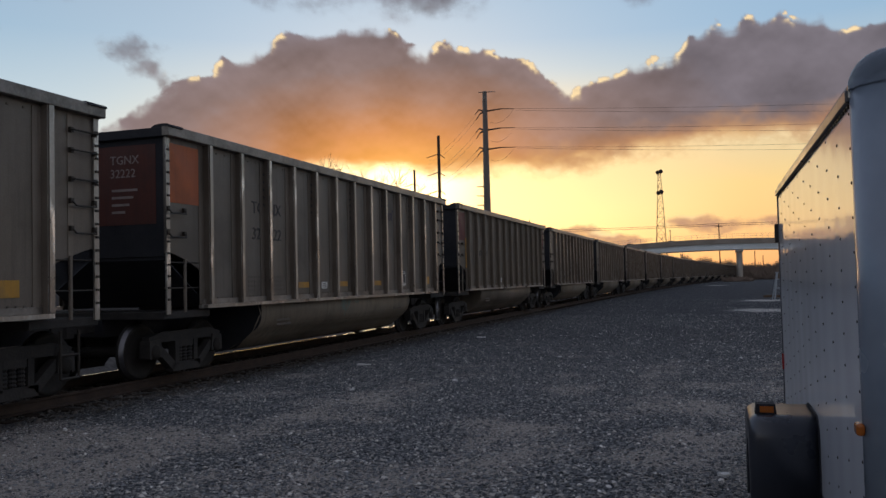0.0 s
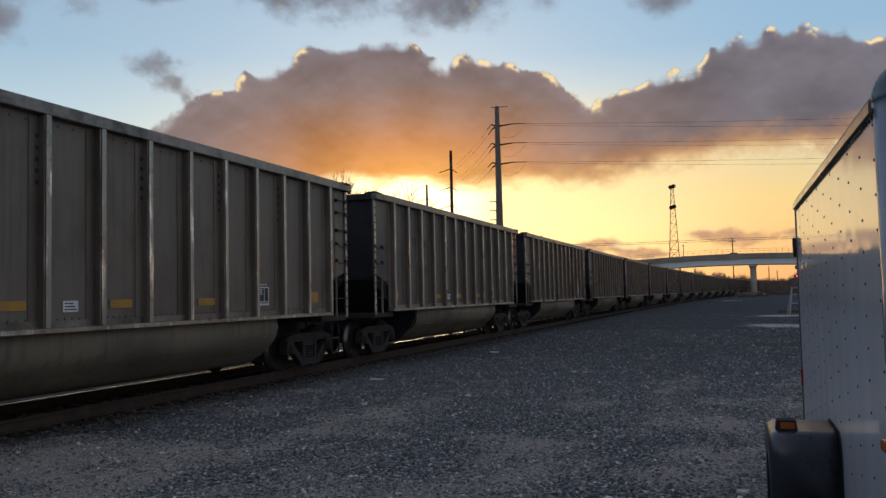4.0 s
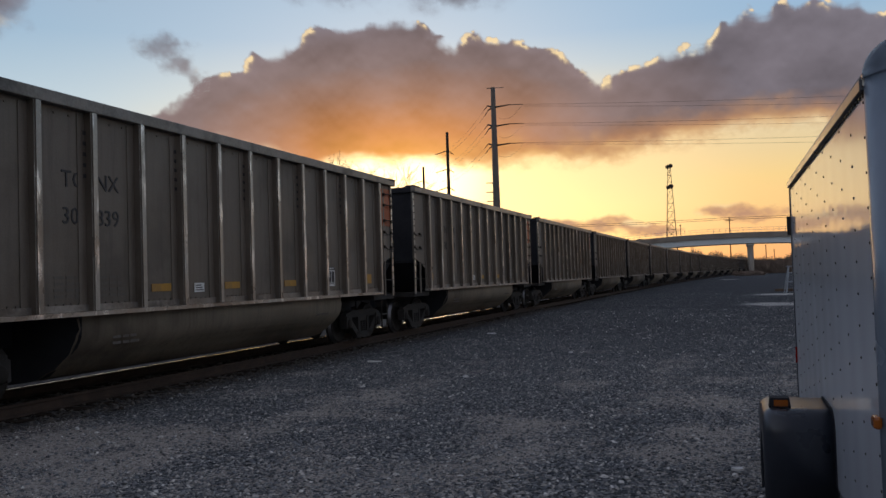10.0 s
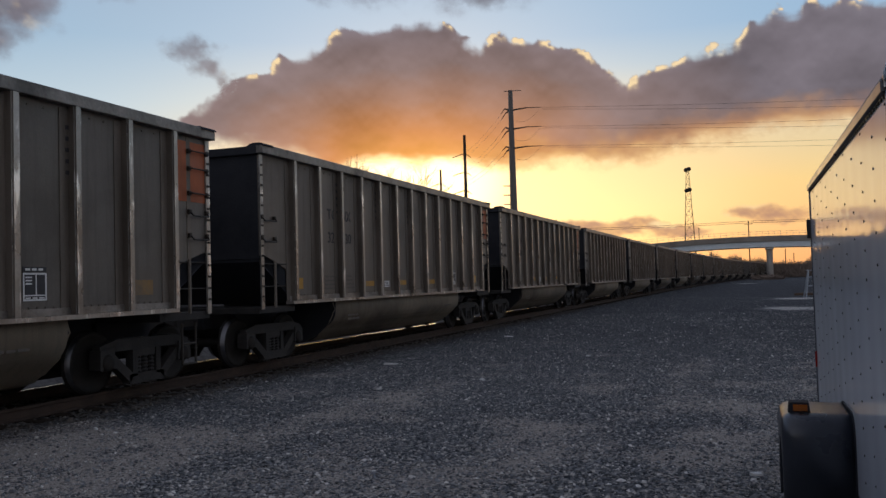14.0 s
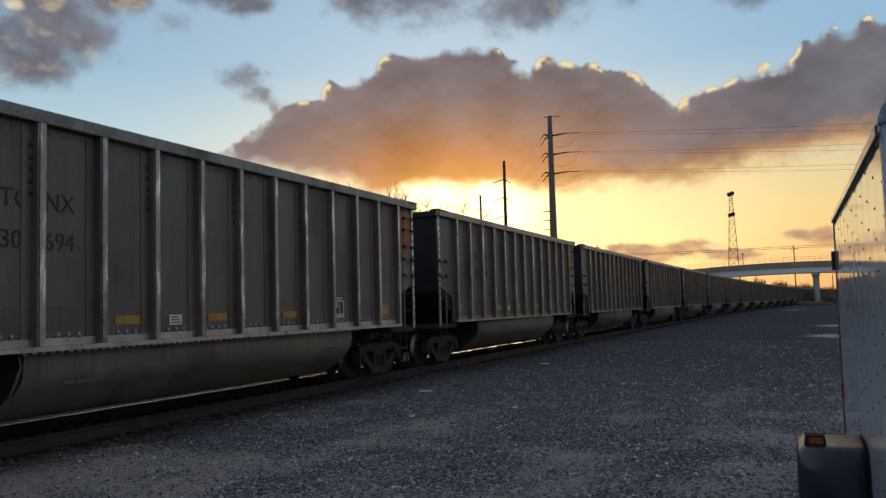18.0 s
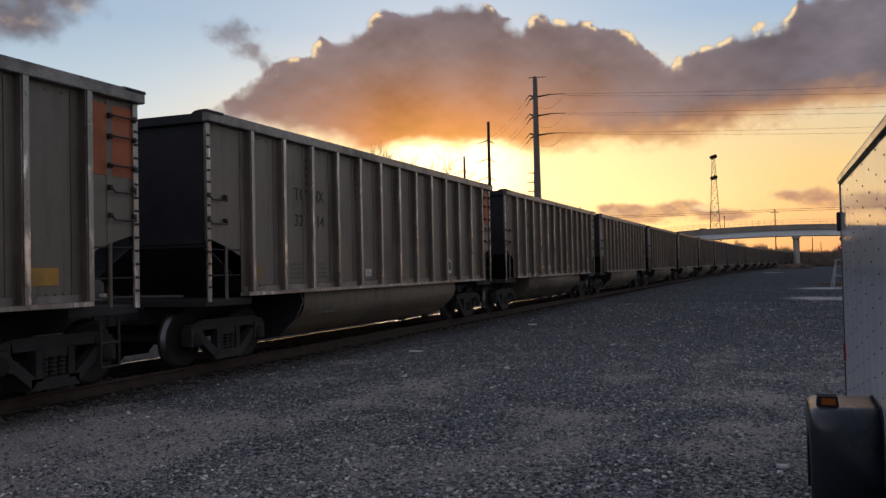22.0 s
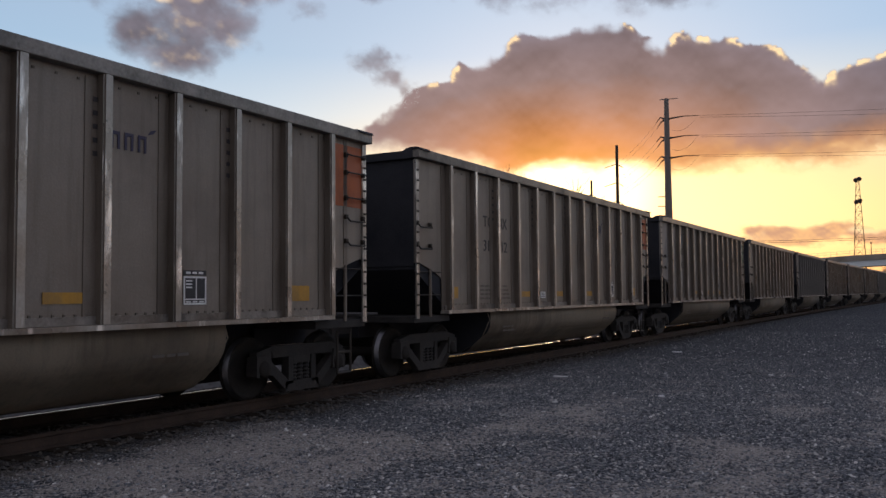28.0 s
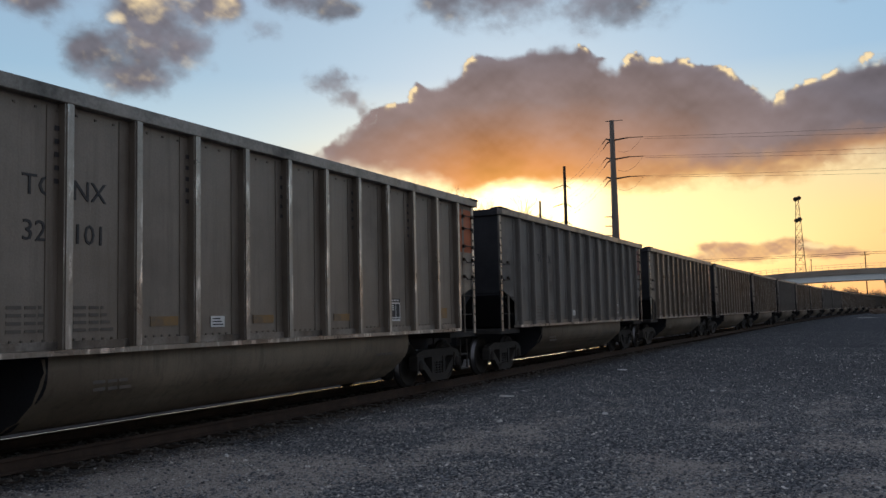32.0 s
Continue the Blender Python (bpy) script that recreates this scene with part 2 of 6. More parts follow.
TRAILER_RUBBER = surface("tyre_rubber", (0.012, 0.012, 0.012), (0.022, 0.022, 0.022), 6.0, (0.6, 0.8), 0.0, 0.3, 60)
FENDER = surface("black_fender_paint", (0.026, 0.031, 0.044), (0.04, 0.046, 0.062), 2.0, (0.26, 0.4), 0.0, 0.03, 20, 0.0, (0.06, 0.06, 0.06), 0.4, gloss=0.8)
AMBER = surface("amber_lens", (0.32, 0.09, 0.012), (0.38, 0.11, 0.015), 5.0, (0.15, 0.2))
RED_LENS = surface("red_lens", (0.30, 0.01, 0.01), (0.36, 0.015, 0.012), 5.0, (0.15, 0.2))
TRIM = surface("alu_trim", (0.30, 0.29, 0.28), (0.42, 0.41, 0.40), 3.0, (0.2, 0.35), 0.9, 0.05, 20)
ROOF_EDGE = surface("dull_roof_metal", (0.20, 0.185, 0.17), (0.30, 0.28, 0.26), 2.0, (0.35, 0.5), 0.35, 0.05, 20, 0.0, (0.12, 0.11, 0.10), 0.4)
SKIN = surface("white_trailer_skin", (0.70, 0.715, 0.76), (0.76, 0.775, 0.815), 0.7, (0.05, 0.09), 0.0, 0.0, 3.0, 0.06, (0.5, 0.49, 0.48), 0.2, gloss=0.38)
NOSE = surface("grey_blue_cap", (0.19, 0.235, 0.30), (0.25, 0.30, 0.37), 1.5, (0.2, 0.32), 0.0, 0.03, 10, 0.15, (0.25, 0.25, 0.26), 0.3)
TRESTLE = surface("pale_paint", (0.26, 0.29, 0.32), (0.36, 0.39, 0.42), 3.0, (0.5, 0.7))
LUMBER = surface("sawn_timber", (0.085, 0.055, 0.035), (0.17, 0.11, 0.065), 3.0, (0.7, 0.9), 0.0, 0.2, 40)
BARK = surface("bare_twigs", (0.085, 0.062, 0.048), (0.15, 0.112, 0.085), 2.0, (0.9, 1.0), gloss=0.0)
# paler than the twigs: distance haze mixed into the brush colour
BRUSH = surface("hazed_dry_brush", (0.19, 0.148, 0.122), (0.29, 0.232, 0.192), 0.6, (0.9, 1.0), gloss=0.0)
TIE = surface("old_ties", (0.03, 0.024, 0.02), (0.06, 0.048, 0.038), 3.0, (0.9, 1.0), 0.0, 0.4, 20, gloss=0.0)
DARKENED_HEAD = surface("darkened_rail_top", (0.05, 0.036, 0.03), (0.10, 0.075, 0.06), 3.0, (0.8, 0.95), 0.0, gloss=0.05)
BANK_STONE = surface("broken_bank_stone", (0.10, 0.096, 0.092), (0.24, 0.23, 0.22), 5.0, (0.85, 1.0), 0.0, 0.9, 16, gloss=0.1)
SPRAY = surface("white_spray_paint", (0.66, 0.66, 0.66), (0.78, 0.78, 0.78), 9.0, (0.5, 0.7))


# ---- mesh helpers ----
def finish(bm, name, material, smooth=False):
    me = bpy.data.meshes.new(name)
    bmesh.ops.recalc_face_normals(bm, faces=bm.faces)
    bm.to_mesh(me)
    bm.free()
    for m in (material if isinstance(material, (list, tuple)) else [material]):
        me.materials.append(m)
    if smooth:
        for p in me.polygons:
            p.use_smooth = True
    return me


def part(name, bm, material, parent, label="", smooth=False, at=None):
    me = bm if isinstance(bm, bpy.types.Mesh) else finish(bm, name, material, smooth)
    ob = new(name, me)
    ob.parent = parent
    if at is not None:
        ob.matrix_basis = at
    if label:
        ob["label"] = label
    return ob


def box(bm, x0, x1, y0, y1, z0, z1, mat=0):
    v = [bm.verts.new((x, y, z)) for x in (x0, x1) for y in (y0, y1) for z in (z0, z1)]
    for f in ((0, 1, 3, 2), (4, 6, 7, 5), (0, 4, 5, 1), (2, 3, 7, 6), (0, 2, 6, 4), (1, 5, 7, 3)):
        bm.faces.new([v[i] for i in f]).material_index = mat
    return v


def slab(x0, x1, y0, y1, z0, z1, bevel=0.0):
    bm = bmesh.new()
    box(bm, x0, x1, y0, y1, z0, z1)
    if bevel:
        bmesh.ops.bevel(bm, geom=bm.edges[:], offset=bevel, segments=2, affect="EDGES", profile=0.5)
    return bm


def tube(bm, a, b, r0, r1=None, seg=8, caps=True):
    r1 = r0 if r1 is None else r1
    a, b = Vector(a), Vector(b)
    d = (b - a).normalized()
    s = d.orthogonal().normalized()
    u = d.cross(s)
    ring = []
    for p, r in ((a, r0), (b, r1)):
        ring.append([bm.verts.new(p + r * (math.cos(k * math.tau / seg) * s + math.sin(k * math.tau / seg) * u)) for k in range(seg)])
    for k in range(seg):
        bm.faces.new((ring[0][k], ring[0][(k + 1) % seg], ring[1][(k + 1) % seg], ring[1][k]))
    if caps:
        bm.faces.new(ring[0]), bm.faces.new(ring[1])


def pipe(bm, pts, r, seg=6):
    for a, b in zip(pts, pts[1:]):
        tube(bm, a, b, r, r, seg)


def prism(bm, outline, lo, hi, axis="y"):
    """An outline of (u, v) pairs pushed from lo to hi along an axis."""
    def put(u, v, h):
        return {"x": (h, u, v), "y": (u, h, v), "z": (u, v, h)}[axis]
    a = [bm.verts.new(put(u, v, lo)) for u, v in outline]
    b = [bm.verts.new(put(u, v, hi)) for u, v in outline]
    n = len(outline)
    for k in range(n):
        bm.faces.new((a[k], a[(k + 1) % n], b[(k + 1) % n], b[k]))
    bm.faces.new(a), bm.faces.new(b)


def lathe(bm, profile, centre, seg=24, axis="x"):
    """Turns (along, radius) pairs round an axis through centre."""
    rings = []
    c = Vector(centre)
    for h, r in profile:
        ring = []
        for k in range(seg):
            p, q = r * math.cos(k * math.tau / seg), r * math.sin(k * math.tau / seg)
            ring.append(bm.verts.new(c + Vector({"x": (h, p, q), "y": (p, h, q), "z": (p, q, h)}[axis])))
        rings.append(ring)
    for a, b in zip(rings, rings[1:]):
        for k in range(seg):
            bm.faces.new((a[k], a[(k + 1) % seg], b[(k + 1) % seg], b[k]))
    bm.faces.new(rings[0]), bm.faces.new(rings[-1])


GROUND_Z = -0.18


def bend(s):
    """Sideways shift and heading of the line, s metres along it: straight by the camera, then a long curve to the right."""
    d = min(max(0.0, s - 5.0), 330.0)
    rest = max(0.0, s - 335.0)
    slope = 4e-4 * d
    return 2e-4 * d * d + slope * rest, slope


def on_line(s, x=0.0, z=0.0):
    off, slope = bend(s)
    a = math.atan(slope)
    return Matrix.Translation((off - 0.75, s, 0)) @ Matrix.Rotation(-a, 4, "Z") @ Matrix.Translation((x, 0, z))


# ---- ground ----
def gravel_material():
    m = bpy.data.materials.new("crushed_stone")
    m.use_nodes = True
    n = Nodes(m.node_tree)
    p = m.node_tree.nodes["Principled BSDF"]
    at = n.add("ShaderNodeNewGeometry").outputs["Position"]
    cells = n.add("ShaderNodeTexVoronoi")
    n.link(at, cells.inputs["Vector"])
    cells.inputs["Scale"].default_value = 38.0
    tone = n.add("ShaderNodeSeparateColor")
    n.link(cells.outputs["Color"], tone.inputs[0])
    stone = n.ramp(tone.outputs[0], [(0.0, (0.036, 0.041, 0.049)), (0.4, (0.105, 0.114, 0.126)), (0.72, (0.195, 0.204, 0.214)), (0.9, (0.35, 0.35, 0.345)), (1.0, (0.66, 0.65, 0.62))])
    dust = n.mix(n.noise(at, 45.0, 4.0), (0.33, 0.292, 0.262), (0.66, 0.60, 0.545))
    sep = n.add("ShaderNodeSeparateXYZ")
    n.link(at, sep.inputs[0])
    worn = n.add("ShaderNodeAttribute", attr="worn").outputs["Fac"]
    ragged = n.math("ADD", worn, n.math("MULTIPLY", n.math("SUBTRACT", n.noise(at, 5.0, 8.0, 0.8), 0.5), 1.7))
    here = n.step(n.math("SUBTRACT", ragged, n.math("MULTIPLY", tone.outputs[1], 0.85)), -0.12, 0.16)
    col = n.mix(here, stone, n.mix(n.step(tone.outputs[2], 0.55, 1.0, 0.0, 0.8), dust, (0.17, 0.165, 0.16)))
    # shade of the stones put into the colour, stronger with distance up the yard
    far_shade = n.step(n.math("ADD", sep.outputs[1], n.math("MULTIPLY", n.noise(at, 0.25, 5.0, 0.65), 9.0)), 12.0, 28.0)
    col = n.mix(n.math("MULTIPLY", far_shade, 0.55), col, (0.062, 0.067, 0.076))
    # pale washed-out fines further up the yard
    for (cx, cy), (rx, ry), much in (((11.4, 38.0), (2.1, 2.6), 1.4), ((12.0, 53.0), (2.0, 2.6), 1.2), ((9.1, 133.0), (2.0, 5.0), 0.6)):
        q = n.vec("MULTIPLY", n.vec("SUBTRACT", at, (cx, cy, 0.0)), (1 / rx, 1 / ry, 0.0))
        d = n.math("ADD", n.vec("LENGTH", q), n.math("MULTIPLY", n.math("SUBTRACT", n.noise(at, 1.0, 6.0, 0.72), 0.5), 1.9))
        col = n.mix(n.math("MULTIPLY", n.step(d, 0.35, 1.0, 1.0, 0.0), much, clamp=True), col, n.mix(n.noise(at, 28.0, 4.0, 0.7), (0.48, 0.465, 0.435), (0.74, 0.72, 0.68)))
    oil = n.step(n.math("ADD", sep.outputs[0], n.math("MULTIPLY", n.noise(at, 1.2, 5.0, 0.7), 1.2)), 1.0, 2.6, 1.0, 0.0)
    col = n.mix(n.math("MULTIPLY", oil, 0.7), col, (0.05, 0.042, 0.036))
    n.link(col, p.inputs["Base Color"])
    p.inputs["Roughness"].default_value = 0.95
    p.inputs["Specular IOR Level"].default_value = 0.0
    bp = n.add("ShaderNodeBump")
    bp.inputs["Strength"].default_value, bp.inputs["Distance"].default_value = 1.0, 0.03
    n.link(n.math("ADD", n.math("MULTIPLY", cells.outputs["Distance"], -1.4), n.noise(at, 60.0, 3.0)), bp.inputs["Height"])
    n.link(bp.outputs[0], p.inputs["Normal"])
    return m


GRAVEL = gravel_material()


def ground_height(x, y):
    return GROUND_Z + 0.03 * noise.noise((x * 0.35, y * 0.35, 0.0)) + 0.012 * noise.noise((x * 1.7, y * 1.7, 3.0))


WORN_PATCHES = ((2.9, 2.2, 1.7, 1.4, 1.5), (1.7, 2.7, 1.0, 1.0, 0.8), (3.3, 4.0, 0.9, 1.2, 0.9), (4.0, 6.0, 0.8, 1.3, 0.9), (3.3, 7.0, 0.5, 0.6, 0.6), (5.4, 2.7, 1.2, 0.6, 0.6), (5.6, 3.6, 1.4, 0.35, 0.6), (6.4, 5.6, 2.2, 0.32, 0.9), (8.4, 4.3, 0.9, 1.2, 1.1), (8.8, 6.8, 0.9, 1.4, 0.9), (9.3, 11.0, 1.0, 2.4, 0.9), (9.0, 19.5, 1.0, 2.2, 0.7), (7.9, 9.2, 1.0, 0.4, 0.5), (1.2, 1.2, 1.2, 0.8, 0.8), (4.4, 0.8, 2.0, 0.6, 0.7))


def worn_at(x, y):
    """How far the stones are trodden into dust, 0 to 1."""
    w_ = 0.85 * noise.fractal((x * 0.8, y * 0.6, 7.0), 0.8, 2.1, 5)
    for cx, cy, rx, ry, much in WORN_PATCHES:
        q = ((x - cx) / rx) ** 2 + ((y - cy) / ry) ** 2
        w_ += much * math.exp(-1.1 * q) * (0.55 + 0.9 * noise.noise((x * 1.6, y * 1.3, cx)))
    return max(0.0, min(1.0, w_ + 0.10 - 0.045 * max(0.0, y - 4.0) ** 0.8))


def make_ground():
    bm = bmesh.new()
    xs = [-3500, -1200, -400, -150, -60, -20, -8, -4, -2.5, 0.4] + [0.4 + 0.16 * k for k in range(1, 86)] + [16, 20, 30, 60, 150, 400, 1200, 3500]
    ys = [-3500, -1000, -200, -50, -15, -6, -2] + [-2 + 0.16 * k for k in range(1, 120)] + [17.2 + 0.6 * k for k in range(1, 26)] + [33, 37, 42, 50, 60, 75, 95, 120, 160, 220, 320, 600, 1200, 3500]
    grid = [[bm.verts.new((x, y, ground_height(x, y) if 0.4 < x < 16 and -6 < y < 42 else GROUND_Z - (0.012 if y < 42 else 0))) for x in xs] for y in ys]
    for a, b in zip(grid, grid[1:]):
        for k in range(len(xs) - 1):
            bm.faces.new((a[k], a[k + 1], b[k + 1], b[k]))
    me = finish(bm, "ground", GRAVEL, True)
    keep = me.attributes.new("worn", "FLOAT", "POINT")
    keep.data.foreach_set("value", [worn_at(v.co.x, v.co.y) if 0.4 < v.co.x < 15 and -3 < v.co.y < 60 else 0.0 for v in me.vertices])
    return tagged(new("ground", me), "grey crushed-stone yard with pale worn dusty patches", "ground", kind="structure")


make_ground()


def make_track():
    """Two rails on ties, bent to the line, in lengths."""
    line = new("track")
    tagged(line, "rusty railway track with polished rail tops on dark ties", "track", kind="structure")
    stops = [-60, -20, 5] + [5 + 12 * k for k in range(1, 40)]
    for side in (-0.755, 0.755):
        # near rail top darkened in colour for the dark car it would mirror
        for kind_name, mat, prof in (("rail", RUST, [(-0.07, -0.175), (0.07, -0.175), (0.07, -0.16), (0.012, -0.14), (0.012, -0.045), (0.036, -0.035), (0.036, -0.004), (-0.036, -0.004), (-0.036, -0.035), (-0.012, -0.045), (-0.012, -0.14), (-0.07, -0.16)]),
                                     ("rail_head", RAILHEAD if side < 0 else DARKENED_HEAD, [(-0.009, -0.004), (0.009, -0.004), (0.009, 0.0), (-0.009, 0.0)])):
            bm = bmesh.new()
            rings = []
            for s in stops:
                m = on_line(s, side)
                rings.append([bm.verts.new(m @ Vector((u, 0, v))) for u, v in prof])
            for a, b in zip(rings, rings[1:]):
                for k in range(len(prof)):
                    bm.faces.new((a[k], a[(k + 1) % len(prof)], b[(k + 1) % len(prof)], b[k]))
            part(kind_name, bm, mat, line)
    return line


TRACK = make_track()


def make_ties():
    me = finish(slab(-1.30, 1.30, -0.11, 0.11, -0.32, -0.168, 0.012), "tie", TIE)
    for k in range(150):
        s_at = -12 + 0.52 * k
        tie = part("tie", me, None, TRACK, at=on_line(s_at) @ pose(random.uniform(-0.04, 0.04), 0, 0, 0, 0, random.uniform(-1, 1)))
    bm = bmesh.new()
    for k in range(400):
        s_at = 66 + 0.52 * k
        m = on_line(s_at)
        for v in box(bm, -1.30, 1.30, -0.11, 0.11, -0.3, -0.168):
            v.co = m @ v.co
    tagged(part("far_ties", bm, TIE, TRACK), kind="stuff")


make_ties()


def stone_material(name, stops, rough):
    m = bpy.data.materials.new(name)
    m.use_nodes = True
    n = Nodes(m.node_tree)
    p = m.node_tree.nodes["Principled BSDF"]
    isl = n.add("ShaderNodeNewGeometry").outputs["Random Per Island"]
    at = n.add("ShaderNodeTexCoord").outputs["Object"]
    col = n.mix(n.math("MULTIPLY", n.noise(at, 70.0, 3.0), 0.35), n.ramp(isl, stops), (0.24, 0.235, 0.22))
    n.link(col, p.inputs["Base Color"])
    p.inputs["Roughness"].default_value = rough
    p.inputs["Specular IOR Level"].default_value = 0.2
    return m


STONES = stone_material("loose_stones", [(0.0, (0.045, 0.051, 0.061)), (0.28, (0.13, 0.139, 0.153)), (0.55, (0.22, 0.232, 0.25)), (0.78, (0.35, 0.342, 0.33)), (0.93, (0.58, 0.55, 0.51)), (1.0, (0.9, 0.87, 0.83))], 0.7)
BALLAST = stone_material("oily_ballast", [(0.0, (0.02, 0.017, 0.015)), (0.6, (0.05, 0.04, 0.033)), (1.0, (0.10, 0.08, 0.065))], 0.8)


def scatter(name, count, place, size, material, label, seed):
    """Loose broken stones: squashed, twisted eight-faced lumps, joined."""
    rng = np.random.default_rng(seed)
    base = np.array([(1, 0, 0), (-1, 0, 0), (0, 1, 0), (0, -1, 0), (0, 0, 1), (0, 0, -0.6)], float)
    tri = np.array([(0, 2, 4), (2, 1, 4), (1, 3, 4), (3, 0, 4), (2, 0, 5), (1, 2, 5), (3, 1, 5), (0, 3, 5)])
    xy = place(rng, count)
    count = len(xy)
    r = size[0] + (size[1] - size[0]) * rng.random(count) ** 2.5
    v = base[None] * (1 + rng.uniform(-0.35, 0.35, (count, 6, 3)))
    v *= (r[:, None] * rng.uniform(0.6, 1.25, (count, 3)))[:, None, :]
    v[:, :, 2] *= 0.6
    a = rng.uniform(0, math.tau, count)
    tilt = rng.uniform(-0.5, 0.5, count)
    c, sn, ct, st = np.cos(a), np.sin(a), np.cos(tilt), np.sin(tilt)
    x, y, z = v[..., 0].copy(), v[..., 1].copy(), v[..., 2].copy()
    y, z = ct[:, None] * y - st[:, None] * z, st[:, None] * y + ct[:, None] * z
    v[..., 0], v[..., 1], v[..., 2] = c[:, None] * x - sn[:, None] * y, sn[:, None] * x + c[:, None] * y, z
    v[..., 0] += xy[:, 0, None]
    v[..., 1] += xy[:, 1, None]
    v[..., 2] += (xy[:, 2] + 0.25 * r)[:, None]
    me = bpy.data.meshes.new(name)
    f = (tri[None] + 6 * np.arange(count)[:, None, None]).reshape(-1, 3)
    me.from_pydata(v.reshape(-1, 3).tolist(), [], f.tolist())
    me.materials.append(material)
    return tagged(new(name, me), label, "gravel", kind="stuff")


def yard_places(rng, count):
    """Thicker where the stone lies open, thin on the worn dusty patches and far off."""
    out = []
    d = 5.5 + 60.0 * rng.random(count) ** 2.0
    a = np.radians(rng.uniform(-9, 62, count))
    xs, ys = 9.0 - d * np.sin(a), -4.2 + d * np.cos(a)
    xs = np.concatenate([xs, rng.uniform(0.8, 16.0, 45000)])
    ys = np.concatenate([ys, rng.uniform(-14.0, 36.0, 45000)])
    for x, y in zip(xs, ys):
        if x < 0.75 or x > 16.0:
            continue
        if rng.random() < 0.5 * worn_at(x, y) or (x < 3.2 and rng.random() < 0.36 * (3.2 - x)):
            continue
        out.append((x, y, ground_height(x, y)))
    return np.array(out)


def bed_places(rng, count):
    y = -6 + 46 * rng.random(count) ** 1.3
    x = rng.uniform(-2.6, 1.05, count)
    off = 2e-4 * np.maximum(0, y - 5) ** 2
    z = np.where(x > 0.5, GROUND_Z + 0.01, GROUND_Z - 0.005)
    keep = (np.abs(x) > 0.1) & (np.abs(x + 1.51) > 0.1)
    return np.stack([x + off, y, z], 1)[keep]


scatter("gravel", 200000, yard_places, (0.006, 0.029), STONES, "loose grey crushed stones over the yard", 5)
scatter("ballast", 16000, bed_places, (0.02, 0.05), BALLAST, "oily dark brown ballast stones along the track", 6)


def chip_places(rng, count):
    """Small pale chips trodden into the worn ground."""
    xs, ys = rng.uniform(0.9, 10.0, count), rng.uniform(-1.0, 13.0, count)
    return np.array([(x, y, ground_height(x, y)) for x, y in zip(xs, ys) if rng.random() < 0.15 + worn_at(x, y)])


CHIPS = stone_material("pale_stone_chips", [(0.0, (0.22, 0.20, 0.18)), (0.5, (0.46, 0.43, 0.39)), (1.0, (0.85, 0.82, 0.77))], 0.8)
scatter("stone_chips", 60000, chip_places, (0.004, 0.013), CHIPS, "small pale stone chips trodden into the dust", 7)


def make_litter(x, y, size, seed):
    rng = random.Random(seed)
    bm = bmesh.new()
    pts = [(size * (1 + rng.uniform(-0.3, 0.3)) * math.cos(k * math.tau / 7), 0.45 * size * (1 + rng.uniform(-0.3, 0.3)) * math.sin(k * math.tau / 7)) for k in range(7)]
    top = [bm.verts.new((u, v, 0.012 + 0.02 * rng.random())) for u, v in pts]
    bot = [bm.verts.new((u, v, 0.0)) for u, v in pts]
    bm.faces.new(top), bm.faces.new(bot)
    for k in range(7):
        bm.faces.new((top[k], top[(k + 1) % 7], bot[(k + 1) % 7], bot[k]))
    ob = new("litter", finish(bm, "litter", WHITE_MARK))
    ob.matrix_basis = pose(x, y, ground_height(x, y) + 0.012, 0, 0, rng.uniform(-40, 40))
    return tagged(ob, "pale crumpled scrap lying on the gravel", "litter", "scraps on the gravel")


for k, (x, y, size) in enumerate(((2.2, 12.0, 0.13), (2.55, 20.0, 0.16), (4.85, 9.7, 0.07), (1.7, 4.1, 0.05), (9.16, 3.3, 0.05), (5.9, 14.0, 0.05), (3.6, 8.2, 0.04))):
    make_litter(x, y, size, k)


# ---- the coal cars ----
HALF = 7.34
PITCH = 16.18
POSTS = [-HALF + 1.22 + 1.033 * k for k in range(13)]


def make_wheelset():
    bm = bmesh.new()
    prof = [(0.0, 0.08), (0.0, 0.15), (0.03, 0.2), (0.035, 0.34), (0.0, 0.38), (0.0, 0.445), (0.09, 0.457), (0.105, 0.485), (0.13, 0.48), (0.13, 0.38), (0.09, 0.34), (0.085, 0.2), (0.15, 0.14), (0.15, 0.08)]
    for s in (1, -1):
        lathe(bm, [(s * (0.825 - h), r) for h, r in prof], (0, 0, 0), 28)
    tube(bm, (-1.08, 0, 0), (1.08, 0, 0), 0.085, seg=14)
    for s in (1, -1):
        lathe(bm, [(s * 0.93, 0.10), (s * 0.93, 0.125), (s * 1.12, 0.125), (s * 1.15, 0.10), (s * 1.155, 0.03)], (0, 0, 0), 16)
    me = finish(bm, "wheelset", [TREAD, TREAD_WORN], True)
    for p in me.polygons:
        c = p.center
        p.material_index = 1 if 0.435 < math.hypot(c.y, c.z) < 0.456 and abs(p.normal.x) < 0.5 else 0
    return me


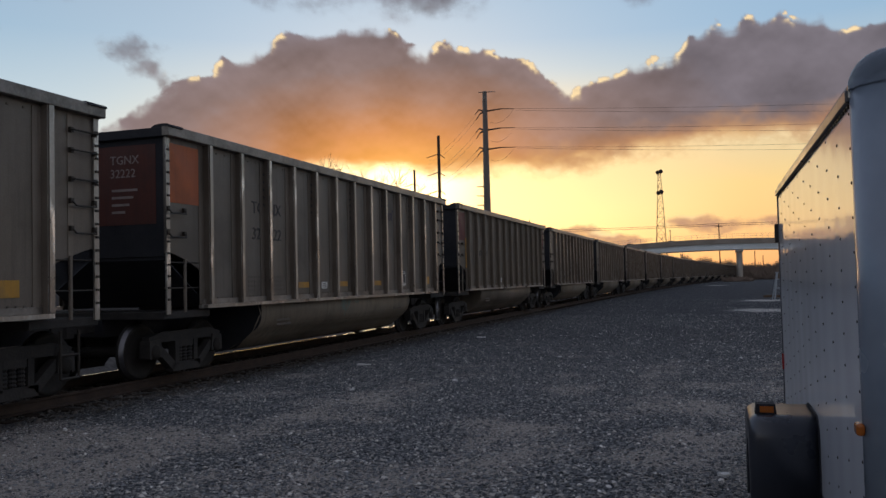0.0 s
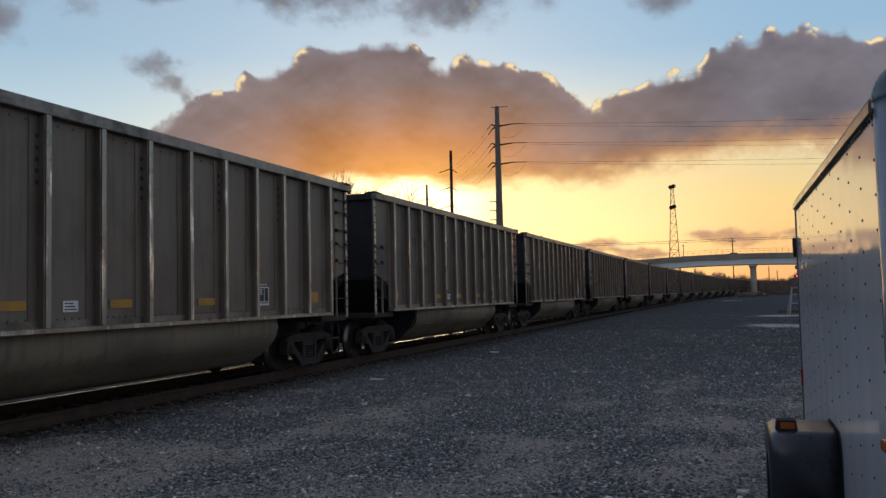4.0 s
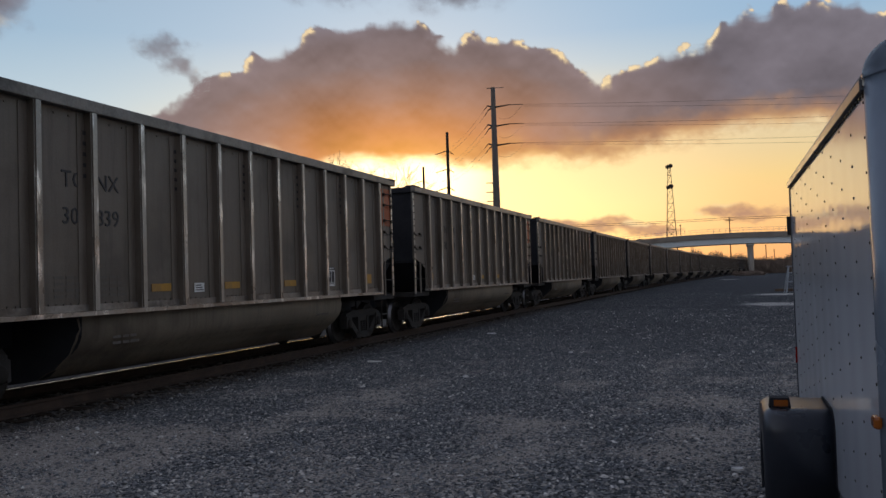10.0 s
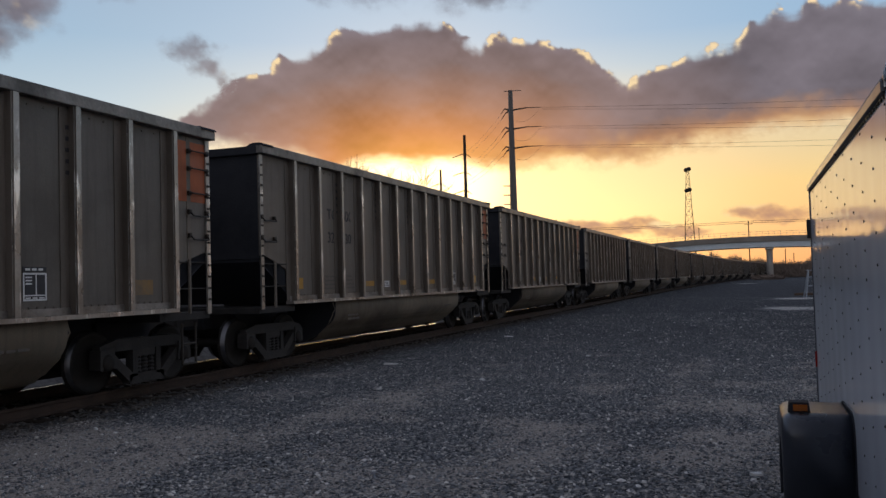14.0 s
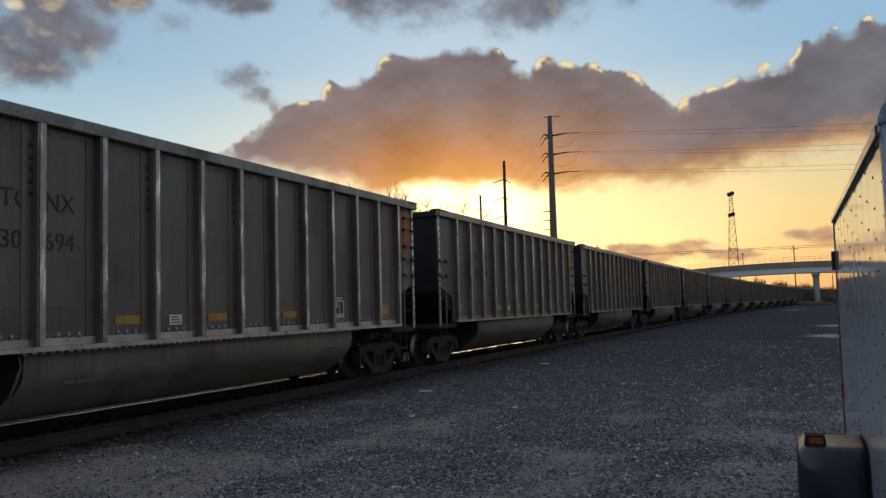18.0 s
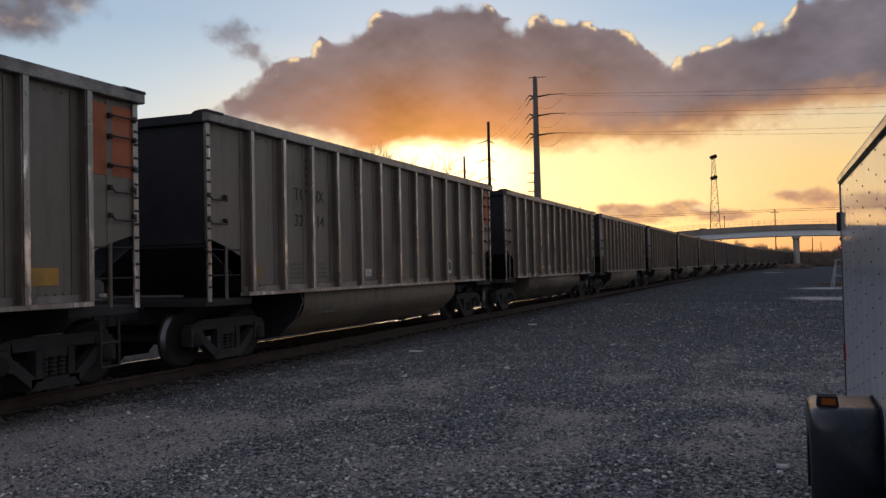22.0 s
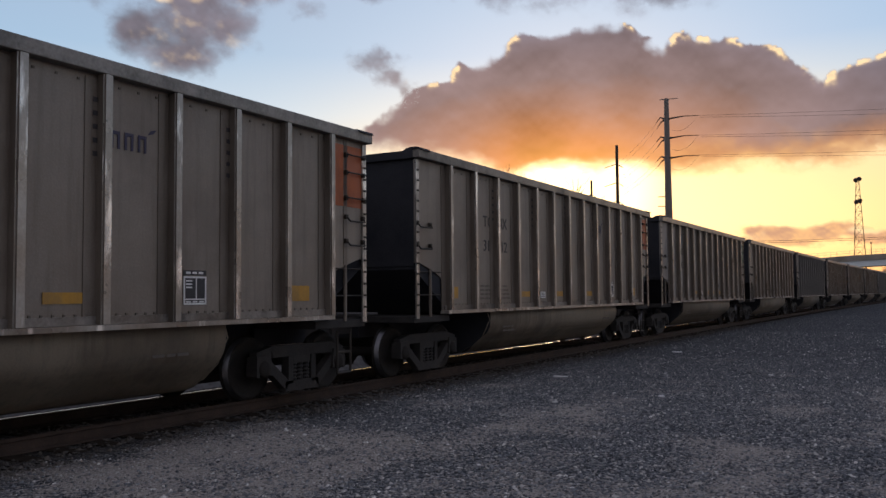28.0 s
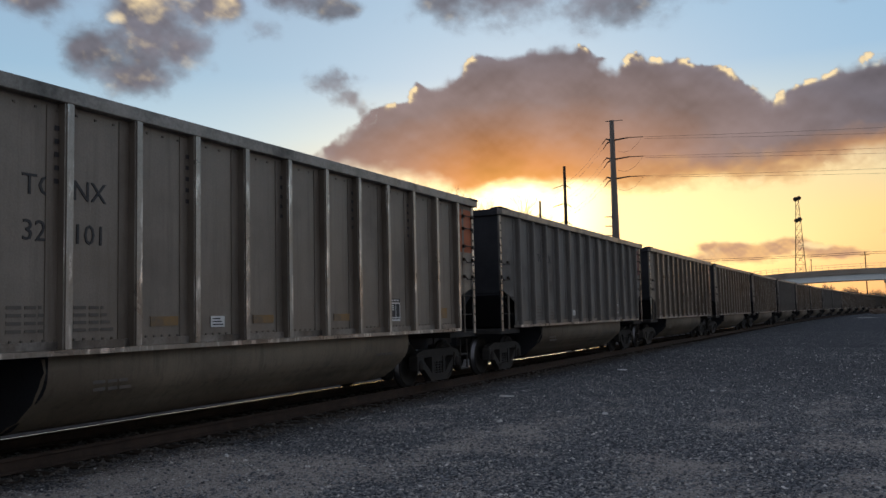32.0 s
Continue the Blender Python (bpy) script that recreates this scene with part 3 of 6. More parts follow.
def make_side_frame():
    bm = bmesh.new()
    x0, x1 = -0.07, 0.07
    def bar(p, q, half):
        (ya, za), (yb, zb) = p, q
        d = Vector((yb - ya, zb - za)).normalized()
        nrm = Vector((-d.y, d.x)) * half
        prism(bm, [(ya + nrm.x, za + nrm.y), (yb + nrm.x, zb + nrm.y), (yb - nrm.x, zb - nrm.y), (ya - nrm.x, za - nrm.y)], x0, x1, "x")
    bar((-0.72, 0.69), (0.72, 0.69), 0.085)
    for s in (-1, 1):
        bar((s * 0.70, 0.69), (s * 1.02, 0.62), 0.08)
        prism(bm, [(s * 0.76, 0.66), (s * 1.05, 0.64), (s * 1.06, 0.36), (s * 1.0, 0.34), (s * 0.98, 0.50), (s * 0.80, 0.50), (s * 0.78, 0.36), (s * 0.72, 0.36)], -0.10, 0.10, "x")
        bar((s * 0.76, 0.50), (s * 0.34, 0.17), 0.07)
        bar((s * 0.27, 0.62), (s * 0.27, 0.20), 0.055)
    bar((-0.40, 0.165), (0.40, 0.165), 0.075)
    return finish(bm, "side_frame", CAST)


def make_spring():
    bm = bmesh.new()
    prof = []
    for k in range(5):
        prof += [(0.24 + 0.055 * k, 0.048), (0.2675 + 0.055 * k, 0.066)]
    lathe(bm, prof + [(0.515, 0.048)], (0, 0, 0), 10, "z")
    return finish(bm, "spring", CAST)


def make_truck_bolster():
    bm = bmesh.new()
    prism(bm, [(-1.08, 0.50), (-1.08, 0.64), (-0.5, 0.72), (0.5, 0.72), (1.08, 0.64), (1.08, 0.50), (0.5, 0.42), (-0.5, 0.42)], -0.2, 0.2, "y")
    lathe(bm, [(0.72, 0.2), (0.86, 0.2)], (0, 0, 0), 16, "z")
    return finish(bm, "truck", CAST)


WHEELSET, SIDE_FRAME, SPRING, TRUCK = make_wheelset(), make_side_frame(), make_spring(), make_truck_bolster()
ROLLING = {1: [], -1: []}


def make_car_meshes():
    d = {}
    X = 1.47
    # side sheet with its ends cut away below
    bm = bmesh.new()
    half = [(7.27, 3.97), (7.27, 2.07), (7.17, 2.09), (6.95, 2.03), (6.62, 1.93), (6.30, 1.80), (6.27, 1.19)]
    prism(bm, half + [(-y, z) for y, z in reversed(half)], X - 0.03, X, "x")
    d["side_sheet"] = finish(bm, "side_sheet", ALU)
    # end walls much darker than the aluminium sides
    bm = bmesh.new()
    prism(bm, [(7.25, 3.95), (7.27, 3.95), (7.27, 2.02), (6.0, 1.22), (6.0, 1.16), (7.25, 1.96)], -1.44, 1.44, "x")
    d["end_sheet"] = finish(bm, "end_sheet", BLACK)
    bm = bmesh.new()
    box(bm, -1.43, 1.43, -6.0, 6.0, 1.16, 1.22)
    d["floor"] = finish(bm, "floor", BLACK)
    # rim
    d["side_rim"] = finish(slab(-0.12, 0.02, -HALF, HALF, 3.96, 4.13, 0.012), "side_rim", RIM)
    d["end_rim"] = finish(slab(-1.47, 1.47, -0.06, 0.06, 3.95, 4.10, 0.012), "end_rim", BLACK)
    bm = bmesh.new()
    prism(bm, [(-0.34, 4.10), (-0.27, 4.14), (-0.18, 4.155), (-0.05, 4.155), (0.0, 4.14), (0.03, 4.10)], -0.08, 0.30, "y")
    d["corner_cap"] = finish(bm, "corner_cap", BLACK)
    bm = bmesh.new()
    box(bm, -0.13, 0.0, -0.065, 0.065, 1.21, 3.96)
    bmesh.ops.bevel(bm, geom=[e for e in bm.edges if abs(e.verts[0].co.z - e.verts[1].co.z) > 1 and e.verts[0].co.x > -0.01], offset=0.02, segments=2, affect="EDGES")
    box(bm, -0.132, -0.118, -0.22, 0.14, 1.215, 3.925)
    d["post"] = finish(bm, "post", [ALU_POST, ALU])
    # faces turned outward take the lighter metal, sides and flange the darker
    for p in d["post"].polygons:
        p.material_index = 0 if p.center.x > -0.03 and p.normal.x > 0.3 else 1
    bm = bmesh.new()
    for k in range(15):
        box(bm, -0.118, -0.106, -0.19, -0.168, 1.36 + 0.178 * k, 1.382 + 0.178 * k)
    d["post_bolts"] = finish(bm, "post_bolts", BOLT)
    bm = bmesh.new()
    for k in range(92):
        box(bm, 0.0, 0.012, -6.2 + 0.136 * k, -6.17 + 0.136 * k, 1.30, 1.325)
        if k % 2:
            box(bm, 0.0, 0.012, -6.2 + 0.136 * k, -6.17 + 0.136 * k, 3.86, 3.885)
    d["sheet_bolts"] = finish(bm, "sheet_bolts", BOLT)
    bm = bmesh.new()
    box(bm, -0.17, 0.01, -6.30, 6.30, 1.145, 1.205)
    d["side_sill"] = finish(bm, "side_sill", ALU_POST)
    bm = bmesh.new()
    box(bm, -0.17, -0.095, -6.27, 6.27, 1.209, 1.30)
    d["sill_plate"] = finish(bm, "sill_plate", RIM)
    # riveted corner strip
    bm = bmesh.new()
    box(bm, -0.03, 0.0, -0.05, 0.05, 1.08, 3.95)
    d["corner_strip"] = finish(bm, "corner_strip", ALU_POST)
    bm = bmesh.new()
    for k in range(14):
        box(bm, 0.0, 0.016, -0.03, 0.03, 1.30 + 0.187 * k, 1.335 + 0.187 * k)
    d["bolts"] = finish(bm, "bolts", GRAB)
    # grab iron: standoff feet and a bar with a drop
    bm = bmesh.new()
    for y in (-0.23, 0.23):
        box(bm, 0.0, 0.05, y - 0.03, y + 0.03, 0.0, 0.07)
    pipe(bm, [(0.05, -0.23, 0.03), (0.085, -0.20, -0.03), (0.085, 0.20, -0.03), (0.05, 0.23, 0.03)], 0.014)
    d["grab_iron"] = finish(bm, "grab_iron", GRAB)
    bm = bmesh.new()
    for y in (-0.23, 0.24):
        box(bm, 0.0, 0.05, y - 0.028, y + 0.028, -0.02, 0.05)
    pipe(bm, [(0.05, -0.25, 0.015), (0.08, -0.22, 0.015), (0.08, 0.24, 0.015), (0.04, 0.27, 0.015)], 0.014)
    d["straight_iron"] = finish(bm, "grab_iron", GRAB)
    bm = bmesh.new()
    tube(bm, (0, 0, 1.1), (0, 0, 1.98), 0.028)
    d["stanchion"] = finish(bm, "stanchion", ALU)
    bm = bmesh.new()
    tube(bm, (0, -0.52, 0), (0, 0.45, 0), 0.012)
    d["step_rung"] = finish(bm, "step_rung", GRAB)
    # end platform, centre sill, draft gear, tub
    d["end_platform"] = finish(slab(-1.46, 1.46, -0.65, 0.65, 1.0, 1.12, 0.01), "end_platform", CAST)
    bm = bmesh.new()
    box(bm, -0.25, 0.25, -7.3, 7.3, 0.72, 1.08)
    d["centre_sill"] = finish(bm, "centre_sill", BLACK)
    bm = bmesh.new()
    box(bm, -0.11, 0.11, -0.55, 0.12, 0.80, 0.98)
    prism(bm, [(-0.17, 0.10), (0.15, 0.10), (0.19, 0.30), (0.08, 0.37), (0.02, 0.25), (-0.06, 0.25), (-0.12, 0.33), (-0.19, 0.28)], 0.74, 1.02, "z")
    d["coupler"] = finish(bm, "coupler", CAST)
    bm = bmesh.new()
    side = [(1.42, 1.16), (1.42, 0.96), (1.413, 0.87), (1.39, 0.79), (1.335, 0.70), (1.24, 0.615), (1.11, 0.51), (0.98, 0.40), (0.85, 0.30)]
    under = [(0.85 - 0.17 * k, 0.18 + 0.12 * (1 - 0.2 * k) ** 2) for k in range(1, 10)]
    sec = side + under + [(-x, z) for x, z in reversed(side)]
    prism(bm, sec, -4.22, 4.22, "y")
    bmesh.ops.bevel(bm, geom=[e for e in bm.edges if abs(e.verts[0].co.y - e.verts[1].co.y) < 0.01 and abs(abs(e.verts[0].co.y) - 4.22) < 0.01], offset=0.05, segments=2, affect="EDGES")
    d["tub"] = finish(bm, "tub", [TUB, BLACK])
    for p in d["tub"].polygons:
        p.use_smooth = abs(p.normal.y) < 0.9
        # tub ends coloured black to stand in for the shaded hollow there
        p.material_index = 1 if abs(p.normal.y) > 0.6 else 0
    bm = bmesh.new()
    tube(bm, (-1.15, 0, 0.30), (-1.15, 0, 0.95), 0.02)
    tube(bm, (-1.15, 0.35, 0.30), (-1.15, 0.35, 0.95), 0.02)
    for z in (0.30, 0.62):
        tube(bm, (-1.15, 0, z), (-1.15, 0.35, z), 0.02)
    d["sill_step"] = finish(bm, "sill_step", GRAB)
    bm = bmesh.new()
    box(bm, -0.35, 0.35, -0.25, 0.25, 0.78, 1.0)
    d["body_bolster"] = finish(bm, "body_bolster", BLACK)
    for name, mesh_mat, (y0, y1, z0, z1) in (("orange_panel", ORANGE, (0.02, 0.86, -0.97, 0.0)), ("green_panel", GREEN, (0.02, 0.86, -0.97, 0.0)), ("red_panel", DARK_RED, (0.02, 0.86, -0.97, 0.0))):
        d[name] = finish(slab(0.0, 0.006, y0, y1, z0, z1), name, mesh_mat)
    d["yellow_plate"] = finish(slab(0.0, 0.008, -0.24, 0.24, -0.06, 0.06), "reflector", YELLOW)
    d["yellow_square"] = finish(slab(0.0, 0.008, -0.22, 0.22, -0.11, 0.11), "reflector", YELLOW)
    bm = slab(0.0, 0.008, -0.14, 0.14, -0.075, 0.075)
    for k in range(3):
        box(bm, 0.008, 0.010, -0.11, 0.11 - 0.03 * k, -0.05 + 0.04 * k, -0.033 + 0.04 * k, 1)
    d["white_plate"] = finish(bm, "data_plate", [WHITE_MARK, DARK_MARK])
    bm = bmesh.new()
    w0, h0, t0 = 0.19, 0.175, 0.022
    box(bm, 0, 0.008, -w0, w0, h0 - t0, h0), box(bm, 0, 0.008, -w0, w0, -h0, -h0 + t0)
    box(bm, 0, 0.008, -w0, -w0 + t0, -h0, h0), box(bm, 0, 0.008, w0 - t0, w0, -h0, h0)
    box(bm, 0.004, 0.0075, 0.012, 0.026, -0.10, h0 - t0), box(bm, 0.004, 0.0075, -w0 + t0, w0 - t0, -0.115, -0.10)
    for k in range(3):
        box(bm, 0.004, 0.007, -0.15, -0.05, 0.03 + 0.04 * k, 0.048 + 0.04 * k)
        box(bm, 0.004, 0.007, -0.15 + 0.11 * k, -0.07 + 0.11 * k, -0.148, -0.13)
    box(bm, 0, 0.004, -w0 + t0, w0 - t0, -h0 + t0, h0 - t0, 1), box(bm, 0, 0.004, -0.19, 0.19, h0 + 0.012, h0 + 0.075, 1)
    for k in range(3):
        box(bm, 0.004, 0.006, -0.15 + 0.105 * k, -0.075 + 0.105 * k, h0 + 0.03, h0 + 0.058)
    d["box_stencil"] = finish(bm, "stencil", [WHITE_MARK, DARK_MARK])
    bm = bmesh.new()
    box(bm, 0, 0.008, -0.05, 0.05, 1.98, 3.95)
    d["ladder_stile"] = finish(bm, "ladder_stile", ALU)
    bm = bmesh.new()
    for k in range(5):
        box(bm, 0, 0.003, -0.03, 0.03, 0.15 * k, 0.15 * k + 0.055)
    d["bar_stencil"] = finish(bm, "stencil", DARK_MARK)
    bm = bmesh.new()
    for k in range(4):
        for u, v in ((-0.30, -0.12), (-0.08, 0.06), (0.09, 0.28 - 0.05 * k)):
            box(bm, 0, 0.003, u, v, 0.085 * k, 0.085 * k + 0.038)
    d["small_writing"] = finish(bm, "stencil", surface("faded_lettering", (0.085, 0.073, 0.062), (0.13, 0.113, 0.097), 5.0))
    return d


CAR = make_car_meshes()


def make_car():
    """A bathtub coal gondola, its base at rail height in the middle."""
    car = new("coal_car")
    tagged(car, "weathered aluminium coal gondola with ribbed sides and a rounded tub", "railway car", "coal cars of the train")
    P = lambda x=0, y=0, z=0, rz=0: pose(x, y, z, 0, 0, rz)
    part("side_sheet", CAR["side_sheet"], None, car, "grey-brown weathered side sheet")
    part("side_sheet", CAR["side_sheet"], None, car, "grey-brown weathered side sheet", at=P(0, 0, 0, 180))
    part("floor", CAR["floor"], None, car)
    part("centre_sill", CAR["centre_sill"], None, car)
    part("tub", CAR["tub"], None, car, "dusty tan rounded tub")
    for s, turn in ((1, 0), (-1, 180)):
        part("side_rim", CAR["side_rim"], None, car, at=P(s * 1.58, 0, 0, turn))
        part("side_sill", CAR["side_sill"], None, car, at=P(s * 1.60, 0, 0, turn))
        part("sill_plate", CAR["sill_plate"], None, car, at=P(s * 1.60, 0, 0, turn))
        for y in POSTS:
            part("post", CAR["post"], None, car, at=P(s * 1.60, y, 0, 0) @ Matrix.Diagonal((s, 1, 1, 1)))
            if s > 0:
                tagged(part("post_bolts", CAR["post_bolts"], None, car, at=P(1.60, y)), kind="stuff")
        for e in (-1, 1):
            part("corner_strip", CAR["corner_strip"], None, car, at=P(s * 1.505, e * 7.24, 0, turn))
            tagged(part("bolts", CAR["bolts"], None, car, at=P(s * 1.505, e * 7.24, 0, turn)), kind="stuff")
            part("corner_cap", CAR["corner_cap"], None, car, at=P(s * 1.60, e * (HALF - 0.08), 0, 0) @ Matrix.Diagonal((s, -e, 1, 1)))
            part("stanchion", CAR["stanchion"], None, car, at=P(s * 1.47, e * 6.75))
            for z in (1.50, 1.92):
                part("step_rung", CAR["step_rung"], None, car, at=P(s * 1.47, e * 6.80, z))
            long_ladder = (e > 0) == (s > 0)
            if long_ladder:
                part("ladder_stile", CAR["ladder_stile"], None, car, at=P(s * 1.47, e * 6.75, 0, turn))
            for z in ((2.32, 2.70, 3.02, 3.42, 3.70) if long_ladder else (2.36, 2.75)):
                part("grab_iron", CAR["straight_iron" if z > 2.9 else "grab_iron"], None, car, at=P(s * 1.475, e * (6.97 if long_ladder else 7.02), z, turn))
    tagged(part("sheet_bolts", CAR["sheet_bolts"], None, car, at=P(1.47)), kind="stuff")
    for e, turn in ((1, 0), (-1, 180)):
        part("end_sheet", CAR["end_sheet"], None, car, "dark end wall", at=P(0, 0, 0, turn))
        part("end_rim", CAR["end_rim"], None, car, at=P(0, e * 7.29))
        part("end_platform", CAR["end_platform"], None, car, at=P(0, e * 6.66))
        part("coupler", CAR["coupler"], None, car, at=P(0, e * 7.75, 0, turn))
        part("body_bolster", CAR["body_bolster"], None, car, at=P(0, e * 6.17))
        part("sill_step", CAR["sill_step"], None, car, at=P(e * 2.55, e * 6.80 - 0.17))
        truck = part("truck", TRUCK, None, car, "dark cast-steel wheel truck", at=P(0, e * 6.17))
        for s in (-1, 1):
            part("side_frame", SIDE_FRAME, None, truck, at=P(s * 1.02))
            for y in (-0.15, 0.0, 0.15):
                part("spring", SPRING, None, truck, at=P(s * 1.02, y))
        for a in (-1, 1):
            part("wheelset", WHEELSET, None, truck, at=P(0, a * 0.89, 0.457))
    return car


TEMPLATE = make_car()
CARS = [TEMPLATE] + [copy_thing(TEMPLATE, Matrix.Identity(4)) for k in range(40)]


# ---- what sets the cars apart ----
def lettering(text, size, material, name="lettering"):
    curve = bpy.data.curves.new("letters", "FONT")
    curve.body, curve.size, curve.extrude = text, size, 0.004
    curve.resolution_u = 2
    tmp = bpy.data.objects.new("letters", curve)
    me = bpy.data.meshes.new_from_object(tmp)
    bpy.data.objects.remove(tmp)
    bpy.data.curves.remove(curve)
    me.name = name
    me.materials.append(material)
    return me


def on_side(offset, z, x=1.476):
    """A flat mark on the near side sheet, offset metres behind the front rim."""
    return pose(x, offset - HALF, z)


def letters_on_side(offset, z, x=1.476):
    return pose(x, offset - HALF, z, 90, 0, 90)


def make_scrawl(seed, wide, high, material=SPRAY):
    """Looping spray-paint strokes, not words."""
    rng = random.Random(seed)
    bm = bmesh.new()
    for k in range(round(32 * wide * high / 0.48)):
        y, z = rng.uniform(-0.5, 0.42) * wide, rng.uniform(-0.35, 0.5) * high
        pts = [Vector((0.004, y, z))]
        turn = rng.choice((-1, 1))
        heading = rng.choice((1.5, 1.7, 4.6, 4.9, 0.2, 5.6))
        for j in range(rng.randrange(3, 7)):
            pts.append(pts[-1] + Vector((0, math.cos(heading), math.sin(heading))) * rng.uniform(0.04, 0.11))
            heading += turn * rng.uniform(0.1, 1.0)
            if rng.random() < 0.25:
                heading += 2.4
        for a, b in zip(pts, pts[1:]):
            d = (b - a).normalized()
            nrm = Vector((0, -d.z, d.y)) * rng.uniform(0.012, 0.021)
            coat = Vector((0.00008 * len(bm.faces), 0, 0))
            bm.faces.new([bm.verts.new(p + q * nrm + coat) for p, q in ((a - 0.008 * d, 1), (a - 0.008 * d, -1), (b + 0.008 * d, -1), (b + 0.008 * d, 1))])
    return finish(bm, "spray_paint", material)


def make_tag(seed, spread):
    """Two rows of tall narrow looping strokes with a ring over them and a curl below, not words."""
    rng = random.Random(seed)
    bm = bmesh.new()

    def stroke(pts, wide=0.017):
        pts = [Vector((0.004, spread * y, z)) for y, z in pts]
        for a, b in zip(pts, pts[1:]):
            d = (b - a).normalized()
            nrm = Vector((0, -d.z, d.y)) * wide * rng.uniform(0.8, 1.2)
            coat = Vector((0.00008 * len(bm.faces), 0, 0))
            bm.faces.new([bm.verts.new(p + q * nrm + coat) for p, q in ((a - 0.008 * d, 1), (a - 0.008 * d, -1), (b + 0.008 * d, -1), (b + 0.008 * d, 1))])

    def arc(y, z, ry, rz, lo, hi, n=10):
        return [(y + ry * math.cos(radians(lo + (hi - lo) * k / n)), z + rz * math.sin(radians(lo + (hi - lo) * k / n))) for k in range(n + 1)]

    stroke(arc(-0.06, 0.42, 0.12, 0.05, 20, 400, 14), 0.021)
    for base, high, first in ((0.0, 0.29, -0.34), (-0.36, 0.32, -0.27)):
        for k in range(7):
            y, lean = first + 0.10 * k, rng.uniform(-0.03, 0.05)
            lift = rng.uniform(-0.03, 0.03)
            stroke([(y, base + lift), (y + lean, base + 0.5 * high), (y + 0.01, base + high + lift)])
            if k % 3 == 0:
                stroke(arc(y + 0.03, base + 0.72 * high, 0.05, 0.07, 110, -100, 7))
            elif k % 3 == 1:
                stroke(arc(y + 0.05, base + 0.05 + lift, 0.05, 0.06, 180, 350, 7))
            else:
                stroke([(y, base + high + lift), (y + 0.10, base + 0.45 * high), (y + 0.09, base + high)])
        stroke([(first + 0.62, base + 0.2), (first + 0.70, base + 0.26), (first + 0.66, base - 0.04)])
    stroke([(-0.42, 0.16), (-0.36, 0.10), (-0.44, 0.02), (-0.34, 0.05)], 0.022)
    stroke([(0.22, -0.18), (0.34, -0.10), (0.26, -0.26), (0.38, -0.42)])
    stroke(arc(-0.04, -0.46, 0.08, 0.05, 30, 250, 8) + [(-0.02, -0.56), (0.05, -0.50)], 0.02)
    return finish(bm, "spray_paint", SPRAY)


def make_ring():
    bm = bmesh.new()
    for r0, r1 in ((0.30, 0.36), (0.15, 0.19)):
        for k in range(32):
            a, b = k * math.tau / 32, (k + 1) * math.tau / 32
            bm.faces.new([bm.verts.new((0.004, r * math.cos(q), r * math.sin(q))) for r, q in ((r0, a), (r1, a), (r1, b), (r0, b))])
    box(bm, 0, 0.004, -0.30, 0.30, -0.025, 0.025), box(bm, 0, 0.004, -0.025, 0.025, -0.30, 0.30)
    return finish(bm, "emblem", DARK_MARK)


def make_logo():
    """Three plain upright shapes and a leaf, standing in for a company mark."""
    bm = bmesh.new()
    for k in range(3):
        y = -0.24 + 0.19 * k
        box(bm, 0, 0.005, y, y + 0.035, -0.10, 0.10), box(bm, 0, 0.005, y + 0.09, y + 0.125, -0.10, 0.10)
        box(bm, 0, 0.005, y + 0.035, y + 0.09, 0.06, 0.10)
    prism(bm, [(0.28, 0.12), (0.36, 0.14), (0.42, 0.20), (0.33, 0.18)], 0, 0.005, "x")
    return finish(bm, "company_mark", BLUE_MARK)


LOGO, RING = make_logo(), make_ring()
FIRST_CAR_MARKS = {}
for k, marks in enumerate((
        ("", "", ""), ("TG NX", "32 222", "front logo teal"), ("", "699 169", "dark bars"), ("TG NX", "", ""), ("TG NX", "", "orange tag"), ("TG NX", "32 580", "orange scrawl"), ("TG NX", "32 212", "orange scrawl logo"),
        ("TG NX", "30 839", "orange"), ("TG NX", "30 282", "orange"), ("TG NX", "30 169", "orange"), ("TG NX", "32 130", "orange"), ("TG NX", "30 715", "orange"), ("TG NX", "30 694", "orange clean"),
        ("TG NX", "32 379", "orange"), ("TG NX", "32 008", "orange"), ("TG NX", "32 414", "orange"), ("NC UX", "11 278", "brown"), ("TG NX", "", ""), ("TG NX", "32 596", "orange logo"),
        ("TG NX", "31 312", "orange logo"), ("TI LX", "43 531", "green"), ("TG NX", "32 101", "orange"))):
    FIRST_CAR_MARKS[k] = marks
LETTERS = {}


def lettered(car, text, offset, z, size=0.33, material=DARK_MARK):
    key = (text, size, material.name)
    if key not in LETTERS:
        LETTERS[key] = lettering(text, size, material)
    part("lettering", LETTERS[key], None, car, at=letters_on_side(offset, z))


PLATE_OFFSETS = ((4.86, "yellow_plate"), (6.88, "yellow_plate"), (9.02, "yellow_plate"), (1.42, "yellow_square"), (12.95, "yellow_square"))
BROWN = surface("brown_weathered_sheet", (0.125, 0.102, 0.078), (0.18, 0.15, 0.118), 0.9, (0.5, 0.7), 0.15, 0.12, 40, 0.45, (0.06, 0.048, 0.036), 0.6)
SOOTY = surface("sooty_sheet", (0.13, 0.125, 0.118), (0.19, 0.18, 0.17), 0.8, (0.5, 0.7), 0.2, 0.12, 40, 0.45, (0.06, 0.052, 0.045), 0.7)
SHINY = surface("clean_aluminium", (0.34, 0.33, 0.32), (0.48, 0.47, 0.46), 2.0, (0.25, 0.4), 0.7, 0.08, 30, 0.3, (0.2, 0.18, 0.16), 0.4)
